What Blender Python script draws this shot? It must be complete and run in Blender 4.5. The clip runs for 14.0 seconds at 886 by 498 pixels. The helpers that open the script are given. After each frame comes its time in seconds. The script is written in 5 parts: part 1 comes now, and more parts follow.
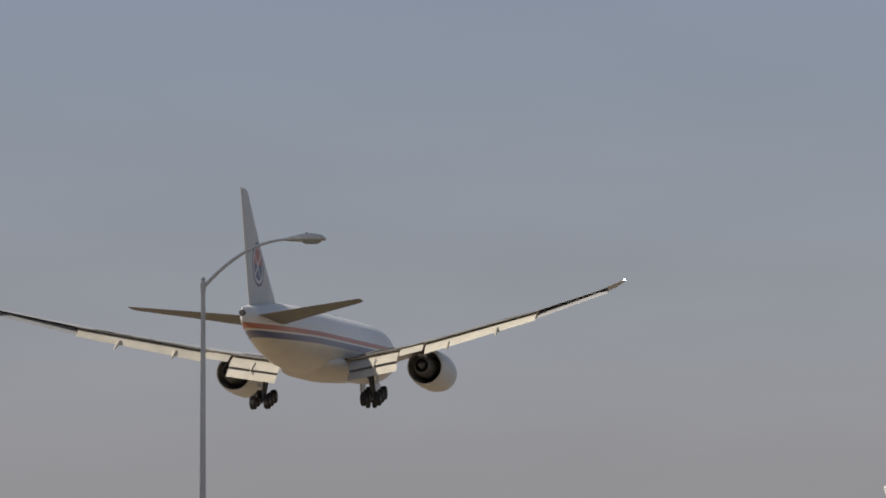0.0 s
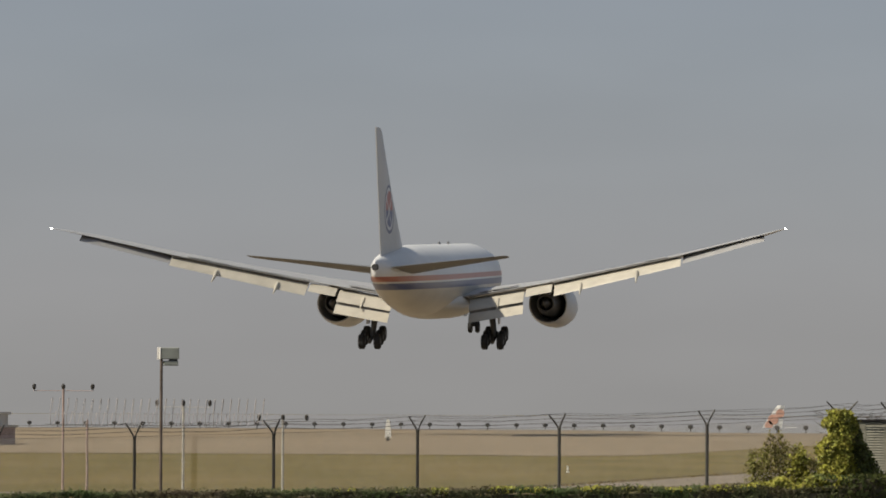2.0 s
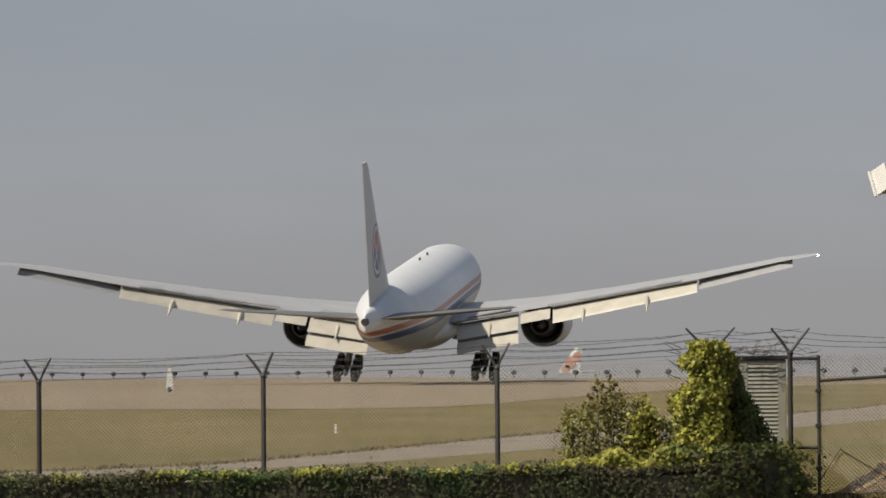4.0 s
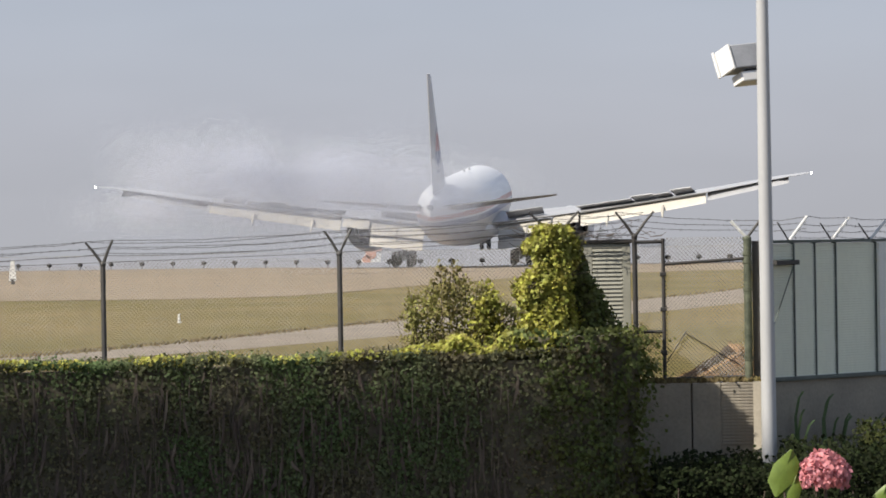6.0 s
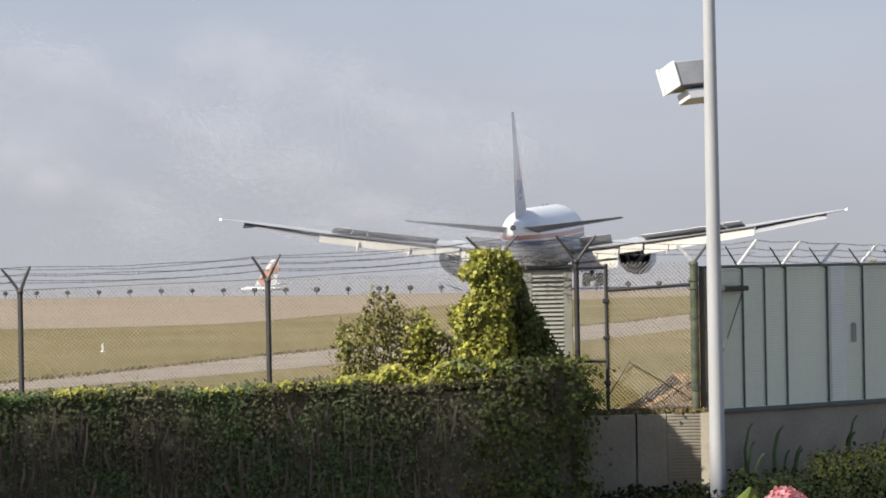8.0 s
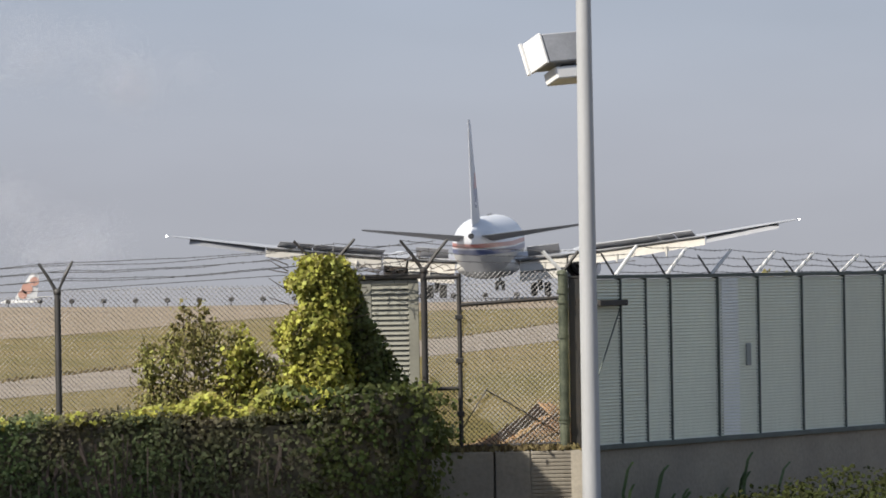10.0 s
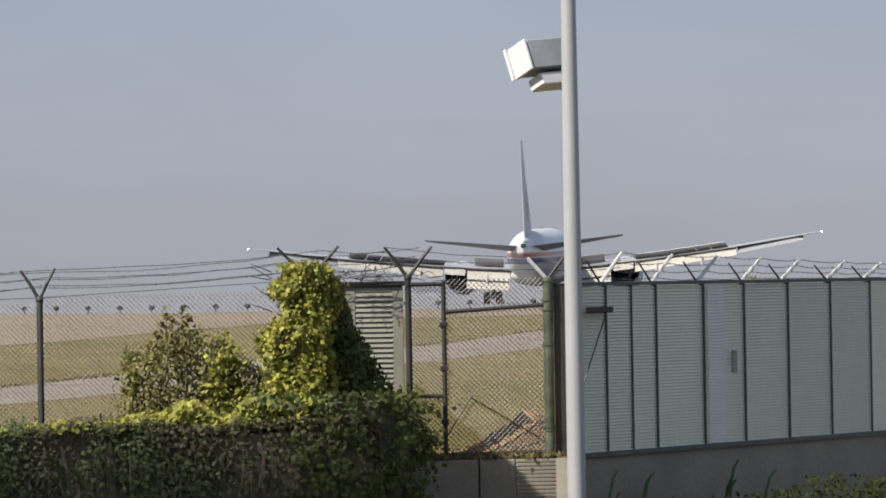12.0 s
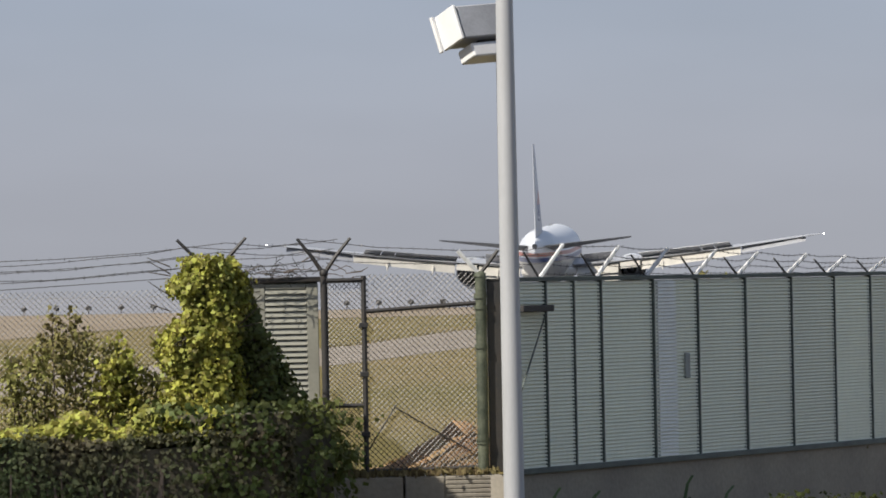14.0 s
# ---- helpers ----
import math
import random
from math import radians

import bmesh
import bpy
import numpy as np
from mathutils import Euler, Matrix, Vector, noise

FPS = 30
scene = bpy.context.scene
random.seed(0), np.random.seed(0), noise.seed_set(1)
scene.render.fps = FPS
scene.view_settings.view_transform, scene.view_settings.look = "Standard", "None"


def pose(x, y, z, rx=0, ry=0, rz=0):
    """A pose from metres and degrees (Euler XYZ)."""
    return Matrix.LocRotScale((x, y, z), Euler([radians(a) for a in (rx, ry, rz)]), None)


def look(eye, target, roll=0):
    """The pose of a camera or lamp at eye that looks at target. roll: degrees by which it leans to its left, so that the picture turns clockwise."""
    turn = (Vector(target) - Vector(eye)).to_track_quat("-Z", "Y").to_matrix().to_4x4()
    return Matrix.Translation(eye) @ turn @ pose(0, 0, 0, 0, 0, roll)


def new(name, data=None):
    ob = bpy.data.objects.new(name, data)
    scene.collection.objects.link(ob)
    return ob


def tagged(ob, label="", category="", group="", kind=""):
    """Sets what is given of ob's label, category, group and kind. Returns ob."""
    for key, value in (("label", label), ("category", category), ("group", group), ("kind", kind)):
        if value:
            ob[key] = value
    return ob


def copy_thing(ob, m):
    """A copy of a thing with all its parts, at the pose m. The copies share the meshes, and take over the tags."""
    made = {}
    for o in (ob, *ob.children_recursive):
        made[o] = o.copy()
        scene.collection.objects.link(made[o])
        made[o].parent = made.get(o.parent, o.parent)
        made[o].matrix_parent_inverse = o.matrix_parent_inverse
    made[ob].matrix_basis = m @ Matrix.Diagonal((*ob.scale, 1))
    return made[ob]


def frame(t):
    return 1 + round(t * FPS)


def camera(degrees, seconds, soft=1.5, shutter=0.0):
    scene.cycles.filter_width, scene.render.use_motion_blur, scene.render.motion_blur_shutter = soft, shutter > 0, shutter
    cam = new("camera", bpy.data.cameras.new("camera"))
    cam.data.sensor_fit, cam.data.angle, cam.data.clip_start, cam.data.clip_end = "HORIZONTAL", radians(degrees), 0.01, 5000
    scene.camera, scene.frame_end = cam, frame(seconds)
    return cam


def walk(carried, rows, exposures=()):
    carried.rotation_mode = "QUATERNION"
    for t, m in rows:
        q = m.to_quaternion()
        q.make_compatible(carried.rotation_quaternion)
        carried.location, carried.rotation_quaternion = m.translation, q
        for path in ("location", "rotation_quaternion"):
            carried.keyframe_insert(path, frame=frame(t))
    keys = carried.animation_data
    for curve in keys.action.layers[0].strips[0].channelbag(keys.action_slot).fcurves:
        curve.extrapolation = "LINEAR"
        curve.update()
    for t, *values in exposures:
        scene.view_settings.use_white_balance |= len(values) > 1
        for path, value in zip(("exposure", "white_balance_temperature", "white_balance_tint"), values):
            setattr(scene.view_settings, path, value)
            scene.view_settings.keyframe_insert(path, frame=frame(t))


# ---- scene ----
LENS = 12.0
cam = camera(LENS, 14.0, soft=1.75)


def eye(x, y, z, pan, tilt, roll):
    """A camera pose: pan to the right, tilt up, roll, in degrees."""
    return pose(x, y, z, 90 + tilt, 0, -pan) @ pose(0, 0, 0, 0, 0, -roll)


walk(cam, [
    (0.0, eye(1.500, -138.257, 1.779, -4.5886, 4.2373, 0.111)),
    (0.5, eye(1.519, -134.985, 1.758, -4.0615, 3.7111, -0.329)),
    (1.0, eye(1.582, -119.254, 1.766, -4.7793, 3.2169, -0.352)),
    (1.5, eye(1.391, -103.027, 1.894, -4.8725, 2.6269, -0.428)),
    (2.0, eye(1.521, -86.195, 1.919, -4.5985, 2.2325, -0.230)),
    (2.2, eye(1.495, -80.119, 1.826, -4.4934, 2.3147, -0.209)),
    (4.3, eye(1.471, -53.731, 1.788, -1.9776, 1.2930, 0.550)),
    (4.5, eye(1.469, -53.732, 1.776, -1.8025, 1.1639, 0.568)),
    (5.0, eye(1.465, -53.662, 1.756, -0.8917, 0.9982, 0.540)),
    (5.5, eye(1.433, -53.717, 1.773, -0.3810, 0.0680, 0.798)),
    (6.0, eye(1.492, -53.605, 1.749, -0.1741, -0.0067, 0.952)),
    (6.5, eye(1.462, -53.756, 1.745, 0.8555, 0.0911, 0.956)),
    (7.0, eye(1.477, -53.823, 1.738, 0.6966, 0.2049, 0.979)),
    (7.5, eye(1.463, -53.755, 1.744, 0.7179, 0.2649, 1.051)),
    (8.0, eye(1.409, -51.269, 1.729, 0.8259, 0.3539, 1.077)),
    (8.5, eye(1.489, -47.550, 1.694, 2.0177, 0.3631, 0.939)),
    (8.7, eye(1.495, -45.912, 1.688, 2.3869, 0.3326, 0.989)),
    (11.0, eye(1.519, -42.972, 1.754, 3.3536, 0.5615, 0.931)),
    (11.5, eye(1.497, -43.018, 1.736, 3.2061, 0.5488, 0.937)),
    (12.0, eye(1.525, -42.985, 1.728, 3.4630, 0.5587, 0.989)),
    (12.5, eye(1.525, -42.896, 1.745, 3.9520, 0.5900, 0.962)),
    (13.0, eye(1.590, -39.546, 1.699, 4.5831, 0.7111, 1.087)),
    (13.5, eye(1.626, -38.330, 1.670, 4.7766, 0.6559, 1.093)),
    (14.0, eye(1.688, -38.320, 1.693, 4.7247, 0.5438, 1.152)),
], exposures=[(0.0, 0.05, 6650, 10), (1.0, 0.06, 6780, 8), (1.5, 0.09, 6900, 7), (2.0, 0.11, 6900, 7), (4.5, 0.25, 6620, 8), (5.5, 0.61, 6380, 10), (7.5, 0.87, 6260, 10), (8.5, 0.81, 6230, 10), (11.0, 0.56, 6170, 10), (14.0, 0.49, 6150, 10)])

# ---- light ----
SUN_EL, SUN_AZ = radians(43.5), radians(60)  # the sun stands behind the viewer, to the left
SUN_DIR = Vector((-math.sin(SUN_AZ) * math.cos(SUN_EL), -math.cos(SUN_AZ) * math.cos(SUN_EL), math.sin(SUN_EL)))
world = bpy.data.worlds.new("sky")
scene.world = world
world.use_nodes = True
wn, wl = world.node_tree.nodes, world.node_tree.links
sky = wn.new("ShaderNodeTexSky")
sky.sky_type = "NISHITA"
sky.sun_disc = False
sky.sun_elevation = SUN_EL
sky.sun_rotation = math.atan2(SUN_DIR.x, SUN_DIR.y)
sky.air_density, sky.dust_density, sky.ozone_density = 1.0, 1.0, 1.5
# smog: a pale grey layer, thick at the horizon and thinning upwards
wco, wsep, wramp = wn.new("ShaderNodeTexCoord"), wn.new("ShaderNodeSeparateXYZ"), wn.new("ShaderNodeValToRGB")
wl.new(wco.outputs["Generated"], wsep.inputs[0])
wl.new(wsep.outputs["Z"], wramp.inputs["Fac"])
for e, (p, c) in zip([wramp.color_ramp.elements[0], wramp.color_ramp.elements.new(0.035), wramp.color_ramp.elements.new(0.09), wramp.color_ramp.elements.new(0.14), wramp.color_ramp.elements[-1]],
                     ((0.0, (3.45, 3.45, 3.65)), (0.03, (3.55, 3.6, 4.0)), (0.085, (3.24, 3.55, 4.25)), (0.14, (2.95, 3.4, 4.42)), (0.6, (3.0, 3.2, 3.6)))):
    e.position, e.color = p, (*c, 1)
wmix, wfac = wn.new("ShaderNodeMix"), wn.new("ShaderNodeMapRange")
wmix.data_type = "RGBA"
wfac.inputs["From Max"].default_value, wfac.inputs["To Min"].default_value, wfac.inputs["To Max"].default_value = 0.7, 0.95, 0.35
wl.new(wsep.outputs["Z"], wfac.inputs["Value"])
wl.new(wfac.outputs["Result"], wmix.inputs["Factor"])
wl.new(sky.outputs[0], wmix.inputs["A"])
wnoise, wvar, wmul = wn.new("ShaderNodeTexNoise"), wn.new("ShaderNodeMapRange"), wn.new("ShaderNodeVectorMath")
wnoise.inputs["Scale"].default_value, wnoise.inputs["Detail"].default_value = 9.0, 3.0
wstr = wn.new("ShaderNodeMapping")
wstr.inputs["Scale"].default_value = (1, 1, 3.5)
wl.new(wco.outputs["Generated"], wstr.inputs["Vector"])
wl.new(wstr.outputs["Vector"], wnoise.inputs["Vector"])
wvar.inputs["From Min"].default_value, wvar.inputs["From Max"].default_value = 0.3, 0.7
wvar.inputs["To Min"].default_value, wvar.inputs["To Max"].default_value = 0.955, 1.045
wl.new(wnoise.outputs["Fac"], wvar.inputs["Value"])
wmul.operation = "SCALE"
wl.new(wramp.outputs["Color"], wmul.inputs[0])
wl.new(wvar.outputs["Result"], wmul.inputs["Scale"])
wl.new(wmul.outputs["Vector"], wmix.inputs["B"])
wl.new(wmix.outputs["Result"], wn["Background"].inputs["Color"])
wn["Background"].inputs["Strength"].default_value = 0.078
sun = new("sun", bpy.data.lights.new("sun", "SUN"))
sun.data.energy, sun.data.angle, sun.data.color = 4.6, radians(0.6), (1.0, 0.92, 0.79)
sun.matrix_basis = look((0, 0, 60), Vector((0, 0, 60)) - SUN_DIR)


# ---- materials ----
def mat(name, col, rough=0.6, metal=0.0, var=0.18, scale=3.0, fine=40.0, bump=0.15, per_object=0.0, per_island=0.0, second=None, stretch=(1, 1, 1), trans=0.0, spec=0.5):
    """A painted, grown or cast surface: two scales of colour change, fine relief."""
    m = bpy.data.materials.new(name)
    m.use_nodes = True
    n, l = m.node_tree.nodes, m.node_tree.links
    b = n["Principled BSDF"]
    b.inputs["Roughness"].default_value = rough
    b.inputs["Metallic"].default_value = metal
    b.inputs["Specular IOR Level"].default_value = spec
    co = n.new("ShaderNodeTexCoord")
    mp = n.new("ShaderNodeMapping")
    mp.inputs["Scale"].default_value = stretch
    l.new(co.outputs["Object"], mp.inputs["Vector"])
    big, small = n.new("ShaderNodeTexNoise"), n.new("ShaderNodeTexNoise")
    big.inputs["Scale"].default_value, small.inputs["Scale"].default_value = scale, fine
    big.inputs["Detail"].default_value = 4
    for t in (big, small):
        l.new(mp.outputs["Vector"], t.inputs["Vector"])
    mix = n.new("ShaderNodeMix")
    mix.data_type = "RGBA"
    other = second or tuple(c * (1 - 2.2 * var) for c in col)
    mix.inputs["A"].default_value = (*col, 1)
    mix.inputs["B"].default_value = (*other, 1)
    ramp = n.new("ShaderNodeMapRange")
    ramp.inputs["From Min"].default_value, ramp.inputs["From Max"].default_value = 0.35, 0.68
    l.new(big.outputs["Fac"], ramp.inputs["Value"])
    l.new(ramp.outputs["Result"], mix.inputs["Factor"])
    hsv = n.new("ShaderNodeHueSaturation")
    val = n.new("ShaderNodeMapRange")
    val.inputs["To Min"].default_value, val.inputs["To Max"].default_value = 1 - var * 1.6, 1 + var * 1.6
    val.clamp = False
    l.new(small.outputs["Fac"], val.inputs["Value"])
    last = val.outputs["Result"]
    if per_object or per_island:
        src = n.new("ShaderNodeObjectInfo").outputs["Random"] if per_object else n.new("ShaderNodeNewGeometry").outputs["Random Per Island"]
        rng = n.new("ShaderNodeMapRange")
        k = per_object or per_island
        rng.inputs["To Min"].default_value, rng.inputs["To Max"].default_value = 1 - k, 1 + k
        l.new(src, rng.inputs["Value"])
        mul = n.new("ShaderNodeMath")
        mul.operation = "MULTIPLY"
        l.new(last, mul.inputs[0])
        l.new(rng.outputs["Result"], mul.inputs[1])
        last = mul.outputs[0]
        hue = n.new("ShaderNodeMapRange")
        hue.inputs["To Min"].default_value, hue.inputs["To Max"].default_value = 0.5 - k * 0.035, 0.5 + k * 0.035
        l.new(src, hue.inputs["Value"])
        l.new(hue.outputs["Result"], hsv.inputs["Hue"])
    l.new(last, hsv.inputs["Value"])
    l.new(mix.outputs["Result"], hsv.inputs["Color"])
    l.new(hsv.outputs["Color"], b.inputs["Base Color"])
    if bump:
        bp = n.new("ShaderNodeBump")
        bp.inputs["Strength"].default_value = bump
        bp.inputs["Distance"].default_value = 0.02
        l.new(small.outputs["Fac"], bp.inputs["Height"])
        l.new(bp.outputs["Normal"], b.inputs["Normal"])
    if trans:
        tr = n.new("ShaderNodeBsdfTranslucent")
        l.new(hsv.outputs["Color"], tr.inputs["Color"])
        ms = n.new("ShaderNodeMixShader")
        ms.inputs[0].default_value = trans
        l.new(b.outputs[0], ms.inputs[1])
        l.new(tr.outputs[0], ms.inputs[2])
        l.new(ms.outputs[0], n["Material Output"].inputs["Surface"])
    return m


GRASS = mat("mown_grass", (0.133, 0.111, 0.0407), 0.9, var=0.24, scale=0.15, fine=5.0, bump=0.4, second=(0.185, 0.141, 0.0629), stretch=(1, 0.35, 1), spec=0.05)
SCRUB = mat("rough_scrub", (0.13, 0.111, 0.052), 0.9, var=0.2, scale=0.6, fine=8, bump=0.2, per_island=0.35, second=(0.182, 0.13, 0.0715), trans=0.2, spec=0.05)
DRY = mat("dry_field", (0.251, 0.201, 0.144), 0.95, var=0.08, scale=0.03, fine=0.9, bump=0.3, second=(0.213, 0.171, 0.122), stretch=(1, 0.3, 1), spec=0.05)
ROAD = mat("service_road_asphalt", (0.251, 0.213, 0.171), 0.9, var=0.09, scale=0.4, fine=9.0, bump=0.2, spec=0.05)
RUNWAY = mat("runway_concrete", (0.232, 0.236, 0.256), 0.85, var=0.08, scale=0.02, fine=0.6, bump=0.1, stretch=(1, 0.3, 1), spec=0.2)
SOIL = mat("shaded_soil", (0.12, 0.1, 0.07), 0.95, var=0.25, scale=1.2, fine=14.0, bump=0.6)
EARTH = mat("orange_earth", (0.336, 0.2, 0.112), 0.95, var=0.18, scale=4.0, fine=30.0, bump=0.6, second=(0.272, 0.2, 0.096), spec=0.1)
RUST = mat("rusty_weeds", (0.375, 0.225, 0.112), 0.9, var=0.15, scale=2.0, fine=25.0, bump=0.2, per_island=0.3, second=(0.338, 0.203, 0.09), trans=0.4)
CONCRETE = mat("weathered_concrete", (0.305, 0.271, 0.212), 0.9, var=0.13, scale=1.6, fine=24.0, bump=0.3, second=(0.238, 0.212, 0.172))
GALV = mat("galvanised_steel", (0.085, 0.08, 0.075), 0.6, 0.3, var=0.15, scale=6, fine=60, bump=0.05)
DARKSTEEL = mat("weathered_dark_steel", (0.036, 0.035, 0.034), 0.6, 0.2, var=0.2, scale=8, fine=70, bump=0.1, second=(0.05, 0.042, 0.036))
WIRE = mat("fence_wire", (0.13, 0.125, 0.12), 0.55, 0.6, var=0.15, scale=5, fine=50, bump=0)
GREENPIPE = mat("green_painted_pipe", (0.11, 0.118, 0.077), 0.6, var=0.3, scale=6, fine=40, bump=0.2, second=(0.0275, 0.0358, 0.022))
WHITEARM = mat("white_painted_arm", (0.684, 0.674, 0.646), 0.5, var=0.1, scale=12, fine=60, bump=0.05)
POLE = mat("grey_painted_pole", (0.65, 0.636, 0.62), 0.45, 0.15, var=0.06, scale=1.5, fine=30, bump=0.05, stretch=(3, 3, 0.5))
PALEPOLE = mat("pale_painted_pole", (0.449, 0.449, 0.449), 0.45, 0.1, var=0.05, scale=1.5, fine=30, bump=0.05, stretch=(3, 3, 0.5))
LAMPGREY = mat("cast_aluminium_lamp", (0.684, 0.662, 0.607), 0.45, 0.2, var=0.08, scale=6, fine=50, bump=0.05)
LENSGLASS = mat("frosted_lamp_lens", (0.5, 0.5, 0.46), 0.25, var=0.06, scale=10, fine=60, bump=0.02)
HOUSING = mat("grey_enamel_housing", (0.4, 0.4, 0.41), 0.5, var=0.1, scale=4, fine=50, bump=0.05)
BOXWHITE = mat("white_enamel_housing", (0.754, 0.736, 0.708), 0.4, var=0.04, scale=4, fine=50, bump=0.03)
RUSTSTEEL = mat("rust_streaked_pipe", (0.17, 0.13, 0.11), 0.7, 0.2, var=0.2, scale=5, fine=40, bump=0.2, stretch=(1, 1, 0.3))
PANEL = mat("grey_green_siding", (0.82, 0.83, 0.68), 0.6, 0.0, var=0.05, scale=0.9, fine=22, bump=0.08, per_object=0.07, stretch=(1, 1, 0.3))
PANELPOST = mat("dark_green_post", (0.105, 0.123, 0.105), 0.6, 0.1, var=0.15, scale=4, fine=40, bump=0.1)
LATCH = mat("grey_latch_enamel", (0.3, 0.315, 0.29), 0.6, var=0.1, scale=6, fine=50, bump=0.05)
STRIP = mat("pale_cover_strip_enamel", (0.88, 0.88, 0.82), 0.6, var=0.06, scale=2, fine=30, bump=0.05)
LOUVER = mat("cream_enamel_louver", (0.302, 0.292, 0.238), 0.55, var=0.08, scale=2.5, fine=30, bump=0.06)
STEM = mat("dry_brown_stems", (0.146, 0.112, 0.084), 0.9, var=0.2, scale=3, fine=30, bump=0.3, per_island=0.35, trans=0.1)
BARK = mat("grey_brown_bark", (0.13, 0.1, 0.075), 0.9, var=0.2, scale=6, fine=50, bump=0.4)
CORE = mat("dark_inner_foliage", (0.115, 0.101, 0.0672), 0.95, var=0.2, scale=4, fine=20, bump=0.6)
IVY = mat("yellow_green_ivy_leaf", (0.38, 0.355, 0.07), 0.5, var=0.14, scale=3.5, fine=20, bump=0.1, per_island=0.5, second=(0.2, 0.212, 0.048), trans=0.3, spec=0.2)
# ivy again, its colour darkened to stand for the column's shaded side
IVYSHADE = mat("shade_darkened_ivy_leaf", (0.098, 0.128, 0.0338), 0.6, var=0.15, scale=1.3, fine=14, bump=0.1, per_island=0.35, second=(0.122, 0.128, 0.0372), trans=0.35, spec=0.3)
HEDGE = mat("hedge_leaf", (0.0869, 0.127, 0.039), 0.75, var=0.2, scale=0.9, fine=14, bump=0.1, per_island=0.4, second=(0.147, 0.113, 0.0695), trans=0.3)
OLIVE = mat("olive_shrub_leaf", (0.236, 0.228, 0.0684), 0.7, var=0.18, scale=2.5, fine=20, bump=0.1, per_island=0.45, second=(0.182, 0.152, 0.0608), trans=0.25, spec=0.2)
# both bush greens are taken far down so sunlit bushes look shaded
LOWLEAF = mat("mottled_shade_darkened_leaf", (0.0425, 0.046, 0.013), 0.8, var=0.2, scale=2.2, fine=18, bump=0.1, per_island=0.45, second=(0.03, 0.0375, 0.0115), trans=0.25, spec=0.12)
SHADELEAF = mat("shade_darkened_bush_leaf", (0.0189, 0.0261, 0.00855), 0.8, var=0.2, scale=2, fine=18, bump=0.1, per_island=0.5, trans=0.2, spec=0.12)
STRAPLEAF = mat("strap_leaf", (0.11, 0.17, 0.06), 0.5, var=0.2, scale=5, fine=30, bump=0.1, second=(0.07, 0.11, 0.04), trans=0.2)
PETAL = mat("pink_petal", (0.637, 0.255, 0.281), 0.6, var=0.12, scale=9, fine=60, bump=0.05, per_island=0.3, trans=0.3)
BRIGHTLEAF = mat("fresh_leaf", (0.15, 0.204, 0.03), 0.5, var=0.12, scale=8, fine=50, bump=0.05, per_island=0.25, trans=0.3)
PLASTER = mat("pale_plaster", (0.6, 0.57, 0.53), 0.9, var=0.08, scale=0.6, fine=12, bump=0.1)
PINKWALL = mat("salmon_wall", (0.495, 0.36, 0.324), 0.9, var=0.08, scale=0.6, fine=12, bump=0.1)
WINDOWDARK = mat("dark_window", (0.1, 0.11, 0.13), 0.15, var=0.1, scale=1, fine=8, bump=0)
MASTPINK = mat("faded_red_mast", (0.4, 0.296, 0.272), 0.7, var=0.12, scale=2, fine=20, bump=0.05)
MASTWHITE = mat("faded_white_mast", (0.48, 0.456, 0.424), 0.7, var=0.1, scale=2, fine=20, bump=0.05)
LATTICE = mat("pale_trestle_steel", (0.5, 0.46, 0.46), 0.7, 0.1, var=0.1, scale=2, fine=20, bump=0.05)
SIGNWHITE = mat("white_marker_paint", (0.624, 0.616, 0.592), 0.6, var=0.05, scale=3, fine=20, bump=0.03)
# aircraft
WHITEPAINT = mat("white_aircraft_paint", (0.568, 0.576, 0.593), 0.35, var=0.035, scale=0.5, fine=6, bump=0.02)
WINGGREY = mat("grey_wing_skin", (0.425, 0.425, 0.433), 0.4, 0.1, var=0.06, scale=0.6, fine=8, bump=0.03, stretch=(0.5, 2, 1))
STAB = mat("grey_tailplane_skin", (0.15, 0.15, 0.15), 0.5, 0.1, var=0.05, scale=0.6, fine=8, bump=0.03)
# dark grey that stands for the shadow in the flap slots
SLOTSHADE = mat("dark_grey_slot_shade", (0.2, 0.2, 0.2), 0.5, 0.1, var=0.06, scale=0.8, fine=8, bump=0.03)
FLAP = mat("cream_flap_skin", (0.499, 0.468, 0.406), 0.45, 0.1, var=0.07, scale=0.8, fine=9, bump=0.03)
SPOILER = mat("grey_spoiler_skin", (0.33, 0.33, 0.34), 0.5, 0.1, var=0.06, scale=0.8, fine=8, bump=0.03)
DARKWELL = mat("dark_cavity", (0.045, 0.045, 0.05), 0.8, var=0.2, scale=2, fine=15, bump=0.05)
NOZZLE = mat("heat_stained_nozzle", (0.13, 0.13, 0.135), 0.5, 0.3, var=0.15, scale=2, fine=14, bump=0.05)
TYRE = mat("black_rubber", (0.022, 0.022, 0.023), 0.85, var=0.2, scale=3, fine=30, bump=0.15)
GEARMETAL = mat("dirty_gear_metal", (0.1, 0.1, 0.1), 0.5, 0.6, var=0.15, scale=4, fine=30, bump=0.08)
# orange with distance haze mixed into the colour as lower saturation
ORANGE = mat("haze_paled_orange_paint", (0.522, 0.297, 0.225), 0.5, var=0.08, scale=0.8, fine=8, bump=0.02)
SMOKE = mat("tyre_smoke", (0.688, 0.712, 0.784), 1.0, var=0.02, scale=0.3, fine=2, bump=0, trans=0.5)


